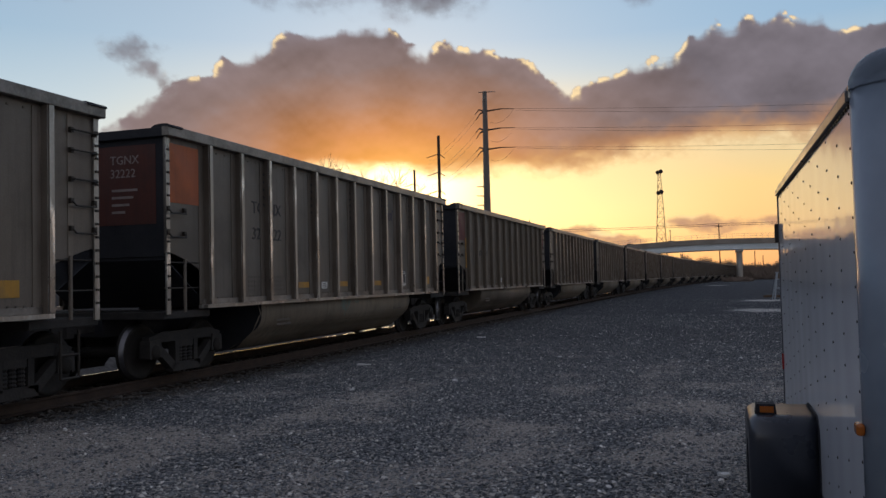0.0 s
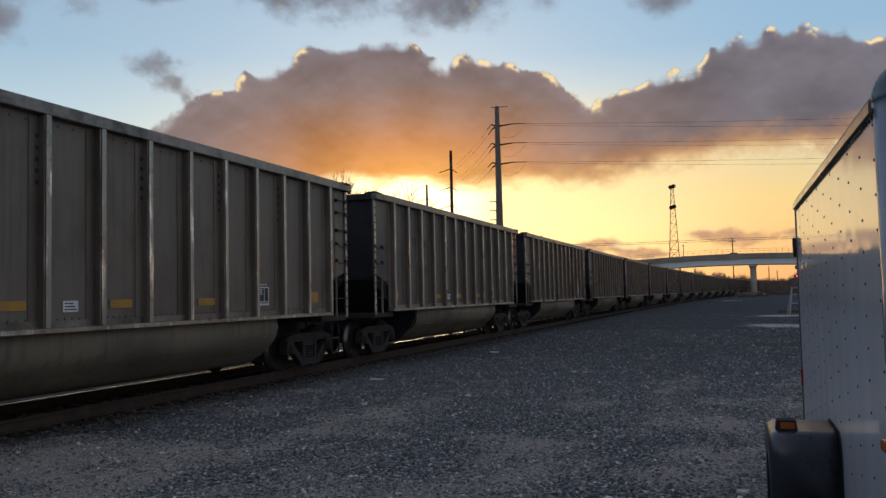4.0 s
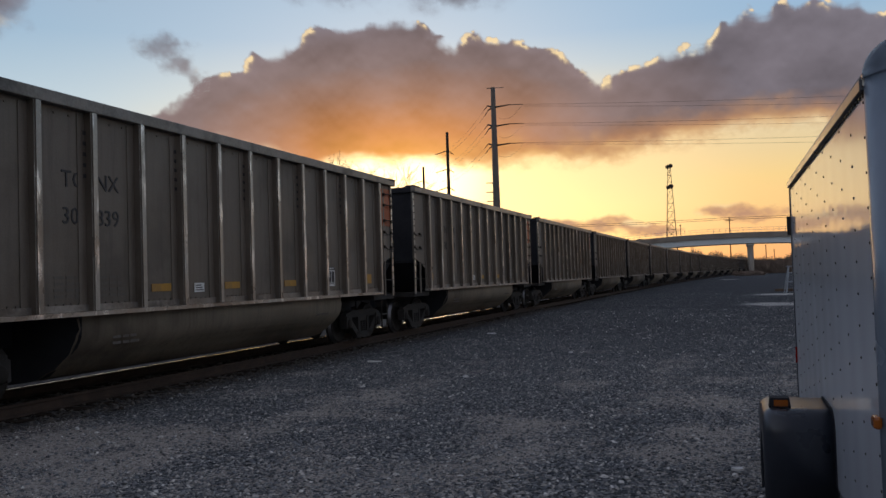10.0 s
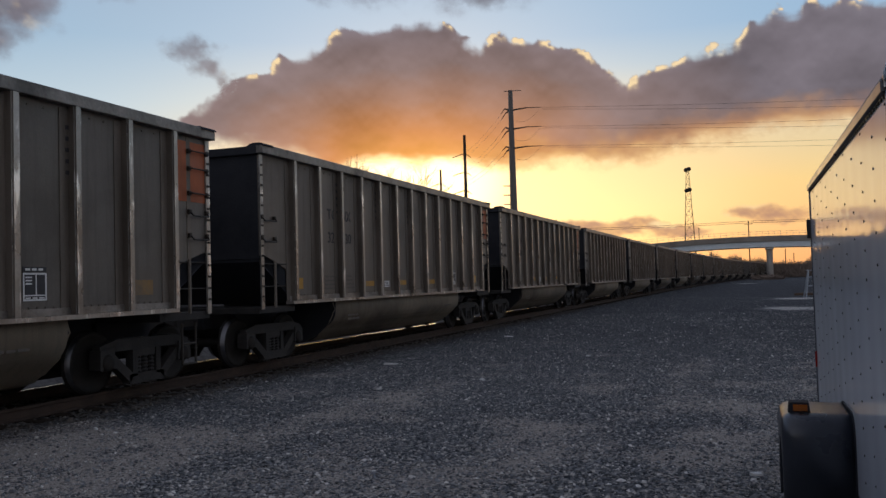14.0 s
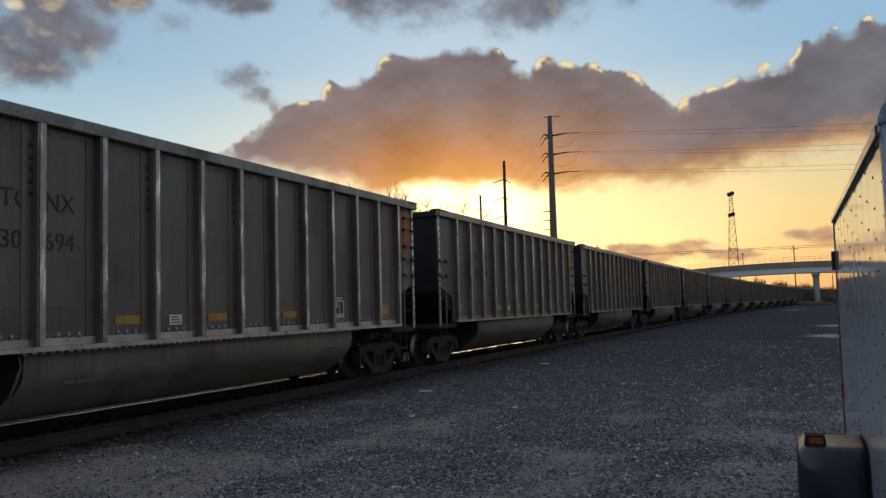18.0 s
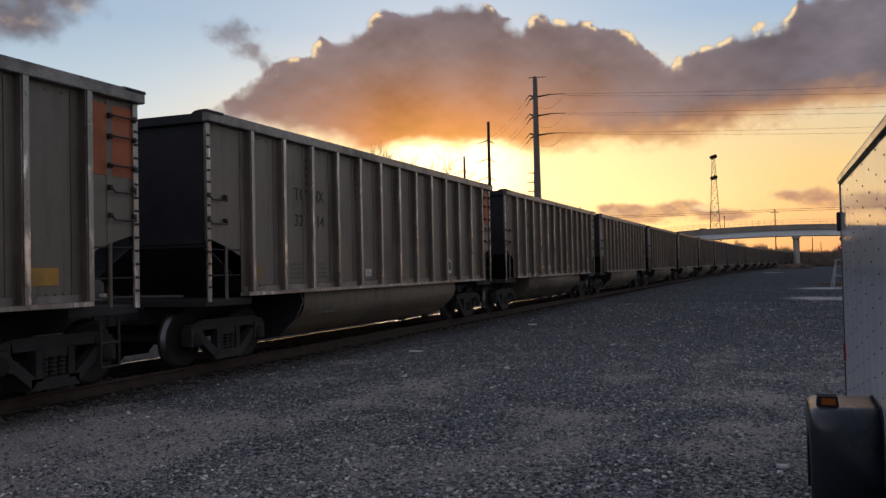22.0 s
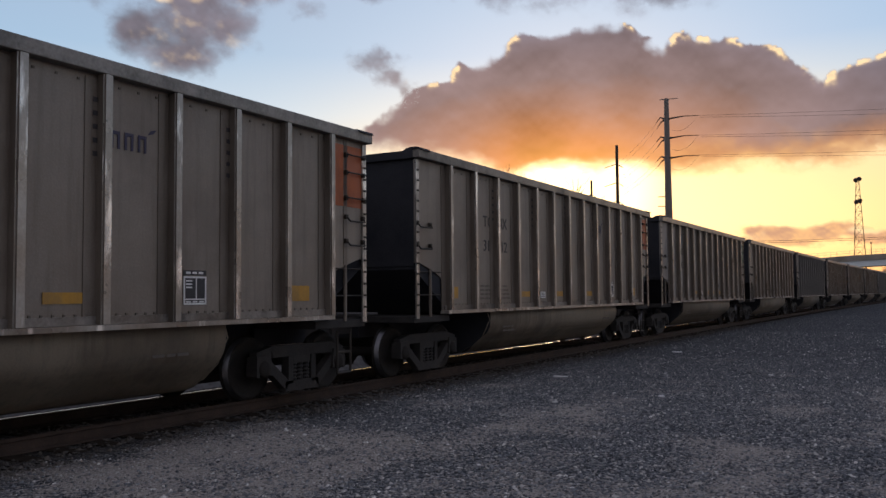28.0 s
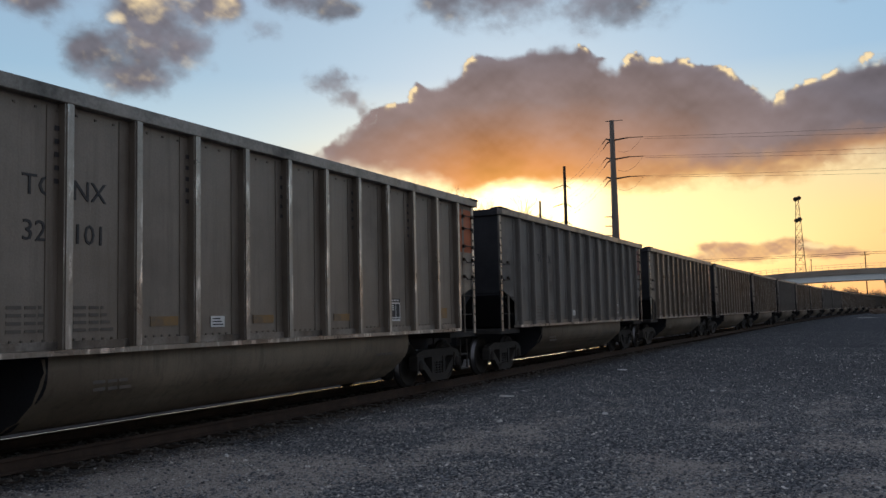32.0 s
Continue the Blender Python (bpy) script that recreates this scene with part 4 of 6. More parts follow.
FADED_YELLOW = surface("faded_yellow", (0.20, 0.13, 0.06), (0.30, 0.17, 0.05), 5.0, (0.5, 0.7), 0.0, 0.0, 30, 0.4, (0.13, 0.108, 0.085), 0.85)
GREY_SHEET = surface("dull_grey_sheet", (0.20, 0.184, 0.172), (0.275, 0.256, 0.24), 0.9, (0.45, 0.65), 0.2, 0.12, 40, 0.4, (0.1, 0.09, 0.08), 0.5)
TEAL = surface("faded_teal_paint", (0.13, 0.17, 0.15), (0.16, 0.21, 0.19), 5.0, (0.6, 0.8))
FADED_WHITE = surface("faded_white", (0.24, 0.19, 0.17), (0.34, 0.29, 0.27), 6.0, (0.6, 0.8))
FADED = {n: CAR[n].copy() for n in ("yellow_plate", "yellow_square")}
for me in FADED.values():
    me.materials[0] = FADED_YELLOW


SOOT_DARK = surface("soot_darkened_aluminium", (0.085, 0.078, 0.07), (0.13, 0.12, 0.108), 0.8, (0.42, 0.62), 0.2, 0.10, 40, 0.5, (0.05, 0.043, 0.037), 0.6)
PALE_ALU = surface("pale_weathered_aluminium", (0.185, 0.158, 0.132), (0.27, 0.235, 0.198), 0.9, (0.42, 0.62), 0.25, 0.10, 40, 0.5, (0.125, 0.102, 0.082), 0.5)
DUSKY_ALU = surface("dusky_weathered_aluminium", (0.112, 0.098, 0.084), (0.165, 0.147, 0.127), 0.9, (0.42, 0.62), 0.2, 0.10, 40, 0.5, (0.07, 0.058, 0.047), 0.6)
SHEETS = {4: SOOT_DARK, 1: DUSKY_ALU, 6: DUSKY_ALU, 9: DUSKY_ALU, 12: DUSKY_ALU, 13: DUSKY_ALU, 18: PALE_ALU, 19: PALE_ALU, 21: PALE_ALU, 22: PALE_ALU}


def swap_mesh(car, name, material, keep={}):
    for ob in car.children:
        if ob.name.split(".")[0] == name:
            key = (ob.data.name, material.name)
            if key not in keep:
                keep[key] = ob.data.copy()
                for slot in range(len(keep[key].materials)):
                    keep[key].materials[slot] = material
            ob.data = keep[key]


def dress(i, car):
    rng = random.Random(100 + i)
    mark, number, traits = FIRST_CAR_MARKS.get(i, ("TG NX", "", rng.choice(("orange", "orange", "", "orange logo", "dark", "brown"))))
    if mark:
        a, b = mark.split()
        lettered(car, a, 2.76, 2.90), lettered(car, b, 3.42, 2.90)
    if number:
        a, b = number.split()
        lettered(car, a, 2.76, 2.40), lettered(car, b, 3.42, 2.40)
    elif mark:
        for off, n in ((2.78, 2), (3.42, 3)):
            for k in range(n):
                part("number_bar", NUMBER_BAR, None, car, at=on_side(off + 0.08 + 0.18 * k, 2.51))
    worn = rng.random() < 0.45 and i not in (4, 19, 20)
    for off, kind in PLATE_OFFSETS:
        if "dark" in traits or (rng.random() < 0.15 and i not in (4, 19, 20)):
            continue
        part("reflector", FADED[kind] if worn else CAR[kind], None, car, "faded yellow reflector" if worn else "yellow reflector", at=on_side(off, 1.50 if "plate" in kind else 1.54))
    if "green" in traits:
        for off in (2.55, 7.9, 11.9):
            part("reflector", CAR["yellow_plate"], None, car, "yellow reflector", at=on_side(off, 1.50))
    part("data_plate", CAR["white_plate"], None, car, "white data plate", at=on_side(5.87, 1.48))
    tagged(part("stencil", CAR["box_stencil"], None, car, "white boxed stencil", at=on_side(9.85 if "brown" in traits else 10.90, 1.58)), kind="stuff")
    for off in (2.9, 3.75):
        tagged(part("stencil", CAR["small_writing"], None, car, at=on_side(off, 1.40)), kind="stuff")
    for off, z in ((4.1, 0.70), (10.6, 0.78)):
        tagged(part("stencil", CAR["small_writing"], None, car, at=on_side(off, z, 1.405)), kind="stuff")
    for k in (2, 4, 6, 8, 10):
        tagged(part("stencil", CAR["bar_stencil"], None, car, at=on_side(POSTS[k] + HALF - 0.10, 3.05, 1.497)), kind="stuff")
    if i not in (16, 20):
        for ob in [o for o in car.children if o.name.startswith("post_bolts")]:
            bpy.data.objects.remove(ob)
    if i in SHEETS:
        swap_mesh(car, "side_sheet", SHEETS[i])
    if "orange" in traits:
        part("end_panel_paint", CAR["orange_panel"], None, car, "orange painted end panel", at=on_side(13.72, 3.87, 1.472))
    if "front" in traits:
        part("end_panel_paint", CAR["orange_panel"], None, car, "orange painted end panel", at=on_side(0.14, 3.87, 1.472))
        end = part("end_paint", slab(-1.3, 1.3, -0.006, 0.0, 2.55, 3.85), RED_END, car, "dull red painted end", at=pose(0, -7.272, 0))
        for text, z in (("TGNX", 3.55), ("32222", 3.33)):
            part("lettering", lettering(text, 0.2, FADED_WHITE), None, end, at=pose(0.42, -0.008, z, 90, 0, 0))
        for k in range(4):
            part("stencil", slab(0.45, 0.95 - 0.08 * k, -0.010, -0.006, 3.10 - 0.12 * k, 3.14 - 0.12 * k), FADED_WHITE, end)
    if "green" in traits:
        part("end_panel_paint", CAR["green_panel"], None, car, "green painted end panel", at=on_side(13.72, 3.87, 1.472))
    if "green" in traits:
        swap_mesh(car, "side_sheet", GREY_SHEET)
        car["label"] = "dull grey coal gondola with ribbed sides and a green end panel"
    if "dark" in traits:
        swap_mesh(car, "side_sheet", SOOTY), swap_mesh(car, "post", SOOTY)
        part("emblem", RING, None, car, "dark round emblem", at=on_side(11.95, 2.75))
        part("end_panel_paint", CAR["red_panel"], None, car, "dull red end panel", at=on_side(13.72, 3.87, 1.472))
        for off in (5.0, 7.0, 9.0):
            part("tub_plate", TUB_PLATE, None, car, at=on_side(off, 0.95, 1.405))
        car["label"] = "soot-darkened coal gondola with ribbed sides and a round emblem"
    if "bars" in traits:
        for off in (2.80, 3.0, 3.50, 3.72):
            part("owner_mark", NUMBER_BAR, None, car, at=on_side(off, 2.98))
        part("end_panel_paint", CAR["red_panel"], None, car, "dark red painted end panel", at=on_side(0.14, 3.87, 1.472))
        part("yellow_strip", slab(0, 0.008, -0.05, 0.05, 1.95, 3.0), YELLOW, car, "yellow reflective strip", at=on_side(1.05, 0))
    if "brown" in traits or "bars" in traits:
        swap_mesh(car, "side_sheet", BROWN), swap_mesh(car, "tub", BROWN)
        if "bars" in traits:
            swap_mesh(car, "post", BROWN)
        car["label"] = "brownish weathered coal gondola with ribbed sides"
    if "clean" in traits:
        swap_mesh(car, "side_sill", SHINY), swap_mesh(car, "sill_plate", SHINY), swap_mesh(car, "corner_strip", SHINY)
        car["label"] = "aluminium coal gondola with bright clean sills and posts"
        bm = bmesh.new()
        for y0, y1 in zip(sorted(POSTS), sorted(POSTS)[1:]):
            for k in (-1, 0, 1):
                y = (y0 + y1) / 2 + 0.17 * k
                tube(bm, (1.47, y, 1.345), (1.495, y, 1.345), 0.028, 0.022, 8)
        tagged(part("bay_bolts", finish(bm, "bay_bolts", SHINY), None, car, "bare bolt heads in threes along the sill"), kind="stuff")
        lug = finish(slab(1.55, 1.6, -0.035, 0.035, 1.118, 1.146), "sill_lug", ALU)
        for k in range(62):
            part("sill_lug", lug, None, car, at=pose(0, -4.31 + 0.14 * k, 0))
    if "scrawl" in traits:
        tagged(part("spray_paint", make_tag(i, 1.0 if i == 6 else 0.72), None, car, "white spray-painted scrawl", at=on_side(12.1, 1.84, 1.482)), kind="stuff")
    if "teal" in traits:
        tagged(part("spray_paint", make_scrawl(i, 1.5, 0.2, TEAL), None, car, "faded teal spray-painted scrawl on the tub", at=on_side(7.6, 1.03, 1.419)), kind="stuff")
    if "tag" in traits:
        tagged(part("spray_paint", make_scrawl(i, 0.22, 1.9), None, car, "white spray-painted scrawl", at=on_side(13.85, 2.95, 1.48)), kind="stuff")
    if "logo" in traits:
        tagged(part("company_mark", LOGO, None, car, "faded blue company mark", at=on_side(9.85, 3.28)), kind="stuff")


NUMBER_BAR = finish(slab(0, 0.005, -0.06, 0.06, -0.11, 0.11), "number_bar", surface("faded_number", (0.13, 0.12, 0.11), (0.18, 0.165, 0.15), 4.0))
TUB_PLATE = finish(slab(0, 0.006, -0.12, 0.12, -0.06, 0.06), "tub_plate", FADED_YELLOW)
RED_END = surface("dull_red_paint", (0.075, 0.02, 0.014), (0.11, 0.03, 0.02), 1.2, (0.6, 0.8), 0.0, 0.1, 30, 0.4, (0.03, 0.02, 0.018), 0.6)
for k, car in enumerate(CARS):
    dress(k, car)
for car in CARS:
    for ob in car.children_recursive:
        if ob.name.startswith("wheelset"):
            ROLLING[1 if ob.matrix_basis.translation.y > 0 else -1].append(ob)


DRIFT = ((0, -0.08), (1, -0.24), (3, -0.25), (5.5, -0.13), (8.5, -0.04), (13, 0.0), (16.5, 0.14), (20, 0.24), (23, 0.17), (29, 0.14), (32, -0.14))


def travelled(t):
    """Metres run since the start: slowly gathering speed."""
    extra = DRIFT[-1][1]
    for (ta, a), (tb, b) in zip(DRIFT, DRIFT[1:]):
        if ta <= t <= tb:
            u = (t - ta) / (tb - ta)
            extra = a + (b - a) * u * u * (3 - 2 * u)
    return 10.155 * t + 0.00675 * t * t + extra


FIRST = 5.84 - HALF          # middle of the first car at the start


# ---- the white cargo trailer ----
def make_trailer():
    tr = new("cargo_trailer")
    tagged(tr, "white enclosed cargo trailer with riveted sides and black fender", "trailer")
    X0, X1, Y0, Y1, Z0, Z1 = 9.70, 11.7, -0.65, 4.0, 0.22, 2.24
    R = 0.18
    # thin skin, slightly buckled between the studs
    bm = slab(X0 + 0.006, X0 + 0.03, Y0 + R, Y1, Z0, Z1)
    ys, zs = [Y0 + R + (Y1 - Y0 - R) * k / 160 for k in range(161)], [Z0 + (Z1 - Z0) * k / 30 for k in range(31)]
    def buckle(y, z):
        u = (y - Y0 - R - 0.06) / 0.405
        bay = math.floor(u)
        return (0.0006 + 0.0007 * noise.noise((bay * 3.7, z * 0.9, 1.0))) * math.sin(math.pi * (u - bay)) ** 2
    net = [[bm.verts.new((X0 - buckle(y, z), y, z)) for z in zs] for y in ys]
    for p, q in zip(net, net[1:]):
        for k in range(30):
            bm.faces.new((p[k], q[k], q[k + 1], p[k + 1])).smooth = True
    part("side_wall", bm, SKIN, tr, "glossy white riveted side skin")
    part("side_wall", slab(X1 - 0.03, X1, Y0 + R, Y1, Z0, Z1), SKIN, tr)
    part("rear_door", slab(X0 + 0.03, X1 - 0.03, Y1 - 0.03, Y1, Z0, Z1), SKIN, tr)
    part("front_wall", slab(X0 + R, X1 - R, Y0, Y0 + 0.03, Z0, Z1 + 0.04), SKIN, tr)
    for x, s in ((X0, 1), (X1, -1)):
        bm = bmesh.new()
        arc = [(x + s * (R - (R + 0.006) * math.cos(a)), Y0 + R - (R + 0.006) * math.sin(a)) for a in (radians(90 * k / 10) for k in range(11))]
        inner = [(x + s * (R - (R - 0.03) * math.cos(a)), Y0 + R - (R - 0.03) * math.sin(a)) for a in (radians(90 * k / 10) for k in range(10, -1, -1))]
        prism(bm, arc + inner, Z0, Z1 + 0.04, "z")
        part("corner_post", bm, NOSE, tr, "rounded pale corner post", True)
        # rounded casting that closes the corner towards the roof
        bm = bmesh.new()
        rings = []
        for j in range(7):
            b = radians(90 * j / 6)
            r, z = (R + 0.012) * (0.25 + 0.75 * math.cos(b)), Z1 + 0.03 + 0.16 * math.sin(b)
            rings.append([bm.verts.new((x + s * (R - r * math.cos(a)), Y0 + R - r * math.sin(a), z)) for a in (radians(90 * k / 10) for k in range(11))])
        for p, q in zip(rings, rings[1:]):
            for k in range(10):
                bm.faces.new((p[k], p[k + 1], q[k + 1], q[k]))
        bmesh.ops.solidify(bm, geom=bm.faces[:], thickness=0.02)
        part("corner_cap", bm, NOSE, tr, "scuffed rounded corner cap", True)
        part("cap_band", slab(x - 0.012 if s > 0 else x - 0.05, x + 0.05 if s > 0 else x + 0.012, Y0 + R - 0.02, Y0 + R + 0.01, Z1 + 0.0, Z1 + 0.05), TRIM, tr)
    bm = bmesh.new()
    prof = [(X0 - 0.015, Z1 + 0.035), (X0 + 0.005, Z1 + 0.075), (X0 + 0.05, Z1 + 0.12), (X0 + 0.14, Z1 + 0.155), (X0 + 0.40, Z1 + 0.185)]
    prof = prof + [(X0 + X1 - u, v) for u, v in reversed(prof)] + [(X1 - 0.02, Z1), (X0 + 0.02, Z1)]
    prism(bm, prof, Y0 + R, Y1 + 0.01, "y")
    part("roof", bm, ROOF_EDGE, tr, "rolled dull metal roof edge", True)
    part("drip_rail", slab(X0 - 0.022, X0, Y0 + R, Y1 + 0.01, Z1 - 0.015, Z1 + 0.034, 0.004), FENDER, tr, "dark drip rail")
    bm = bmesh.new()
    for k in range(60):
        y = Y0 + R + 0.05 + k * (Y1 - Y0 - R - 0.08) / 59
        box(bm, X0 - 0.008, X0, y - 0.012, y + 0.012, Z1 - 0.035, Z1 - 0.02)
    tagged(part("drip_rail_screws", bm, GRAB, tr), kind="stuff")
    # rivets along the hidden studs
    bm = bmesh.new()
    for c in range(11):
        y = Y0 + R + 0.06 + 0.405 * c
        for k in range(14):
            z = Z0 + 0.08 + 0.145 * k + (0.07 if c % 2 else 0)
            if z < Z1 - 0.05:
                lathe(bm, [(X0 - 0.004, 0.003), (X0 - 0.003, 0.006), (X0 + 0.001, 0.0075)], (0, y, z), 8)
    tagged(part("rivets", bm, GRAB, tr, "dark rivet heads"), kind="stuff")
    part("rear_trim", slab(X0 - 0.008, X0 + 0.03, Y1, Y1 + 0.03, Z0, Z1, 0.004), FENDER, tr)
    part("bottom_trim", slab(X0 - 0.010, X0 + 0.03, Y0 + R, Y1, Z0 - 0.05, Z0, 0.004), TRIM, tr)
    part("door_hinge", slab(X0 - 0.035, X0, Y1 + 0.0, Y1 + 0.06, 1.80, 1.97, 0.008), GRAB, tr)
    part("rear_reflector", slab(X0 - 0.014, X0, Y1 - 0.03, Y1 - 0.005, 0.66, 0.80, 0.003), RED_LENS, tr, "red rear reflector")
    part("side_marker", slab(X0 - 0.035, X0 - 0.002, Y0 + R - 0.06, Y0 + R + 0.02, 0.86, 0.91, 0.012), AMBER, tr, "amber side marker lamp")
    part("floor", slab(X0 + 0.03, X1 - 0.03, Y0 + 0.03, Y1 - 0.03, Z0 - 0.06, Z0), BLACK, tr)
    part("axle", slab(X0 - 0.2, X1 + 0.2, 1.52, 1.60, 0.08, 0.16), CAST, tr)
    for x, s in ((X0, -1), (X1, 1)):
        # arched fender with a flat top and rolled corners
        def arch(y0, y1, top, r):
            bow = [radians(90 * k / 12) for k in range(13)]
            front = [(y0 + r - r * math.cos(a), top - r + r * math.sin(a)) for a in bow]
            back = [(y1 - r + r * math.sin(a), top - r + r * math.cos(a)) for a in bow]
            return [(y0, 0.04), (y0, top - r - 0.015)] + front + [(y0 + r + 0.015, top), (y1 - r - 0.015, top)] + back + [(y1, top - r - 0.015), (y1, 0.04)]
        bm = bmesh.new()
        rings = []
        for depth, inset in ((0.0, 0.0), (0.33, 0.0), (0.345, 0.0), (0.365, 0.006), (0.383, 0.017), (0.395, 0.032), (0.40, 0.05)):
            rings.append([bm.verts.new((x + s * depth, y, z)) for y, z in arch(1.20 + inset, 1.92 - inset, 0.657 - inset, 0.13)])
        for p, q in zip(rings, rings[1:]):
            for k in range(len(p) - 1):
                bm.faces.new((p[k], p[k + 1], q[k + 1], q[k]))
        bmesh.ops.recalc_face_normals(bm, faces=bm.faces)
        bmesh.ops.solidify(bm, geom=bm.faces[:], thickness=0.012)
        fender = part("fender", bm, FENDER, tr, "glossy black wheel fender", True)
        bm = bmesh.new()
        skirt = arch(1.245, 1.875, 0.612, 0.13) + [(1.84, 0.16)] + [(1.56 + 0.27 * math.cos(a), 0.16 + 0.33 * math.sin(a)) for a in (radians(15 * k) for k in range(1, 12))] + [(1.28, 0.16)]
        prism(bm, skirt, x + s * 0.398, x + s * 0.385, "x")
        part("skirt", bm, FENDER, fender)
        bm = bmesh.new()
        prism(bm, arch(1.190, 1.930, 0.667, 0.136) + arch(1.198, 1.922, 0.659, 0.13)[::-1], x + s * 0.010, x, "x")
        part("seal_bead", bm, BLACK, fender, "black rubber seal along the wall")
        bm = bmesh.new()
        prism(bm, [(x + s * 0.355, 0.64), (x + s * 0.345, 0.718), (x + s * 0.235, 0.718), (x + s * 0.225, 0.64)], 1.335, 1.44, "y")
        part("lamp_housing", bm, BLACK, fender)
        part("lamp_lens", slab(min(x + s * 0.325, x + s * 0.245), max(x + s * 0.325, x + s * 0.245), 1.325, 1.34, 0.668, 0.706), AMBER, fender, "amber clearance lamp")
        bm = bmesh.new()
        lathe(bm, [(x + s * 0.13, 0.17), (x + s * 0.11, 0.25), (x + s * 0.14, 0.295), (x + s * 0.21, 0.305), (x + s * 0.29, 0.295), (x + s * 0.32, 0.25), (x + s * 0.30, 0.17)], (0, 1.56, GROUND_Z + 0.30), 36)
        wheel = part("wheel", bm, TRAILER_RUBBER, tr, "black rubber tyre", True)
        bm = bmesh.new()
        lathe(bm, [(x + s * 0.15, 0.165), (x + s * 0.25, 0.155), (x + s * 0.27, 0.10), (x + s * 0.29, 0.05)], (0, 1.56, GROUND_Z + 0.30), 24)
        part("rim", bm, TRIM, wheel, "pale steel rim", True)
    bm = bmesh.new()
    pipe(bm, [(X0 + 0.5, Y0, 0.17), (10.61, Y0 - 1.1, 0.17), (X1 - 0.5, Y0, 0.17)], 0.04)
    tube(bm, (10.61, Y0 - 1.0, GROUND_Z), (10.61, Y0 - 1.0, 0.5), 0.035)
    part("tongue", bm, BLACK, tr)
    return tr


make_trailer()


# ---- far structures ----
def make_bridge():
    br = new("road_bridge")
    tagged(br, "pale steel girder road bridge on concrete piers over the tracks", "bridge", kind="structure")
    def camber(x):
        return -0.0012 * (x - 12) ** 2 if abs(x - 12) < 60 else -4.3 - 0.14 * (abs(x - 12) - 60)
    xs = [-110 + 6 * k for k in range(46)]
    def strip(name, y0, y1, z0, z1, mat):
        bm = bmesh.new()
        rings = [[bm.verts.new((x, y, z + camber(x))) for y, z in ((y0, z0), (y1, z0), (y1, z1), (y0, z1))] for x in xs]
        for a, b in zip(rings, rings[1:]):
            for k in range(4):
                bm.faces.new((a[k], a[(k + 1) % 4], b[(k + 1) % 4], b[k]))
        bm.faces.new(rings[0]), bm.faces.new(rings[-1])
        part(name, bm, mat, br)
    for y in (238, 241, 244, 247):
        strip("girder", y, y + 0.35, 8.05, 9.55, GIRDER)
    strip("deck", 237.86, 248.2, 9.55, 9.85, CONCRETE)
    strip("parapet", 237.55, 237.85, 9.60, 11.0, PARAPET)
    strip("flange", 237.75, 238.55, 7.92, 8.05, GRAB)
    strip("parapet", 248.3, 248.6, 9.85, 10.45, CONCRETE)
    for x in (15.2, 48.0, -30.0):
        for y in (239.5, 245.5):
            bm = bmesh.new()
            tube(bm, (x, y, GROUND_Z - 0.3), (x, y, 7.4), 0.75, seg=20)
            part("pier_column", bm, CONCRETE, br)
        part("pier_cap", slab(x - 0.95, x + 0.95, 237.8, 247.8, 7.4, 8.05, 0.05), CONCRETE, br)
    return br


make_bridge()


def wire(parent, a, b, sag, r=0.015, name="wire"):
    a, b = Vector(a), Vector(b)
    bm = bmesh.new()
    pts = [a.lerp(b, k / 14) - Vector((0, 0, sag * 4 * (k / 14) * (1 - k / 14))) for k in range(15)]
    rings = []
    for p in pts:
        rings.append([bm.verts.new(p + Vector((0, 0, r)).lerp(Vector((0, 0, r)), 0)), bm.verts.new(p + Vector((0.5 * r, -r, -r))), bm.verts.new(p + Vector((-0.5 * r, r, -r)))])
    for p, q in zip(rings, rings[1:]):
        for k in range(3):
            bm.faces.new((p[k], p[(k + 1) % 3], q[(k + 1) % 3], q[k]))
    part(name, bm, WIRE, parent)


def make_big_pole():
    po = new("transmission_pole")
    tagged(po, "tall tapered steel transmission pole with cross-arms", "utility pole")
    po.matrix_basis = pose(-23.7, 122.0, 0)
    bm = bmesh.new()
    tube(bm, (0, 0, GROUND_Z - 0.2), (0, 0, 30.2), 0.70, 0.33, 12)
    part("shaft", bm, GALV, po)
    bm = bmesh.new()
    tube(bm, (-0.95, 0, 30.15), (1.7, 0, 30.05), 0.07, 0.05)
    part("top_arm", bm, GALV, po)
    for z in (27.25, 24.35, 21.4):
        bm = bmesh.new()
        tube(bm, (0.2, 0, z - 0.1), (2.5, -0.4, z), 0.14, 0.09)
        part("arm", bm, GRAB, po)
        for dx, dz in ((-1.1, 0.35), (-1.0, -0.35)):
            bm = bmesh.new()
            tube(bm, (-0.1, 0, z - 0.1), (dx, 0.6, z + dz), 0.16, 0.10)
            part("arm", bm, GRAB, po)
        bm = bmesh.new()
        tube(bm, (2.5, -0.4, z), (4.6, 0.0, z - 0.05), 0.07, 0.05)
        part("insulator", bm, GRAB, po)
        for a, b in (((-1.1, 0.6, z + 0.35), (-2.4, 3.0, z + 0.1)), ((-1.0, 0.6, z - 0.35), (-2.3, 3.2, z - 0.7))):
            bm = bmesh.new()
            tube(bm, a, b, 0.07, 0.05)
            part("insulator", bm, GRAB, po)
    for z in (15.6, 14.2, 12.8):
        bm = bmesh.new()
        tube(bm, (0, 0, z), (-1.6, 0.2, z + 0.1), 0.09, 0.06)
        part("arm", bm, GALV, po)
    return po


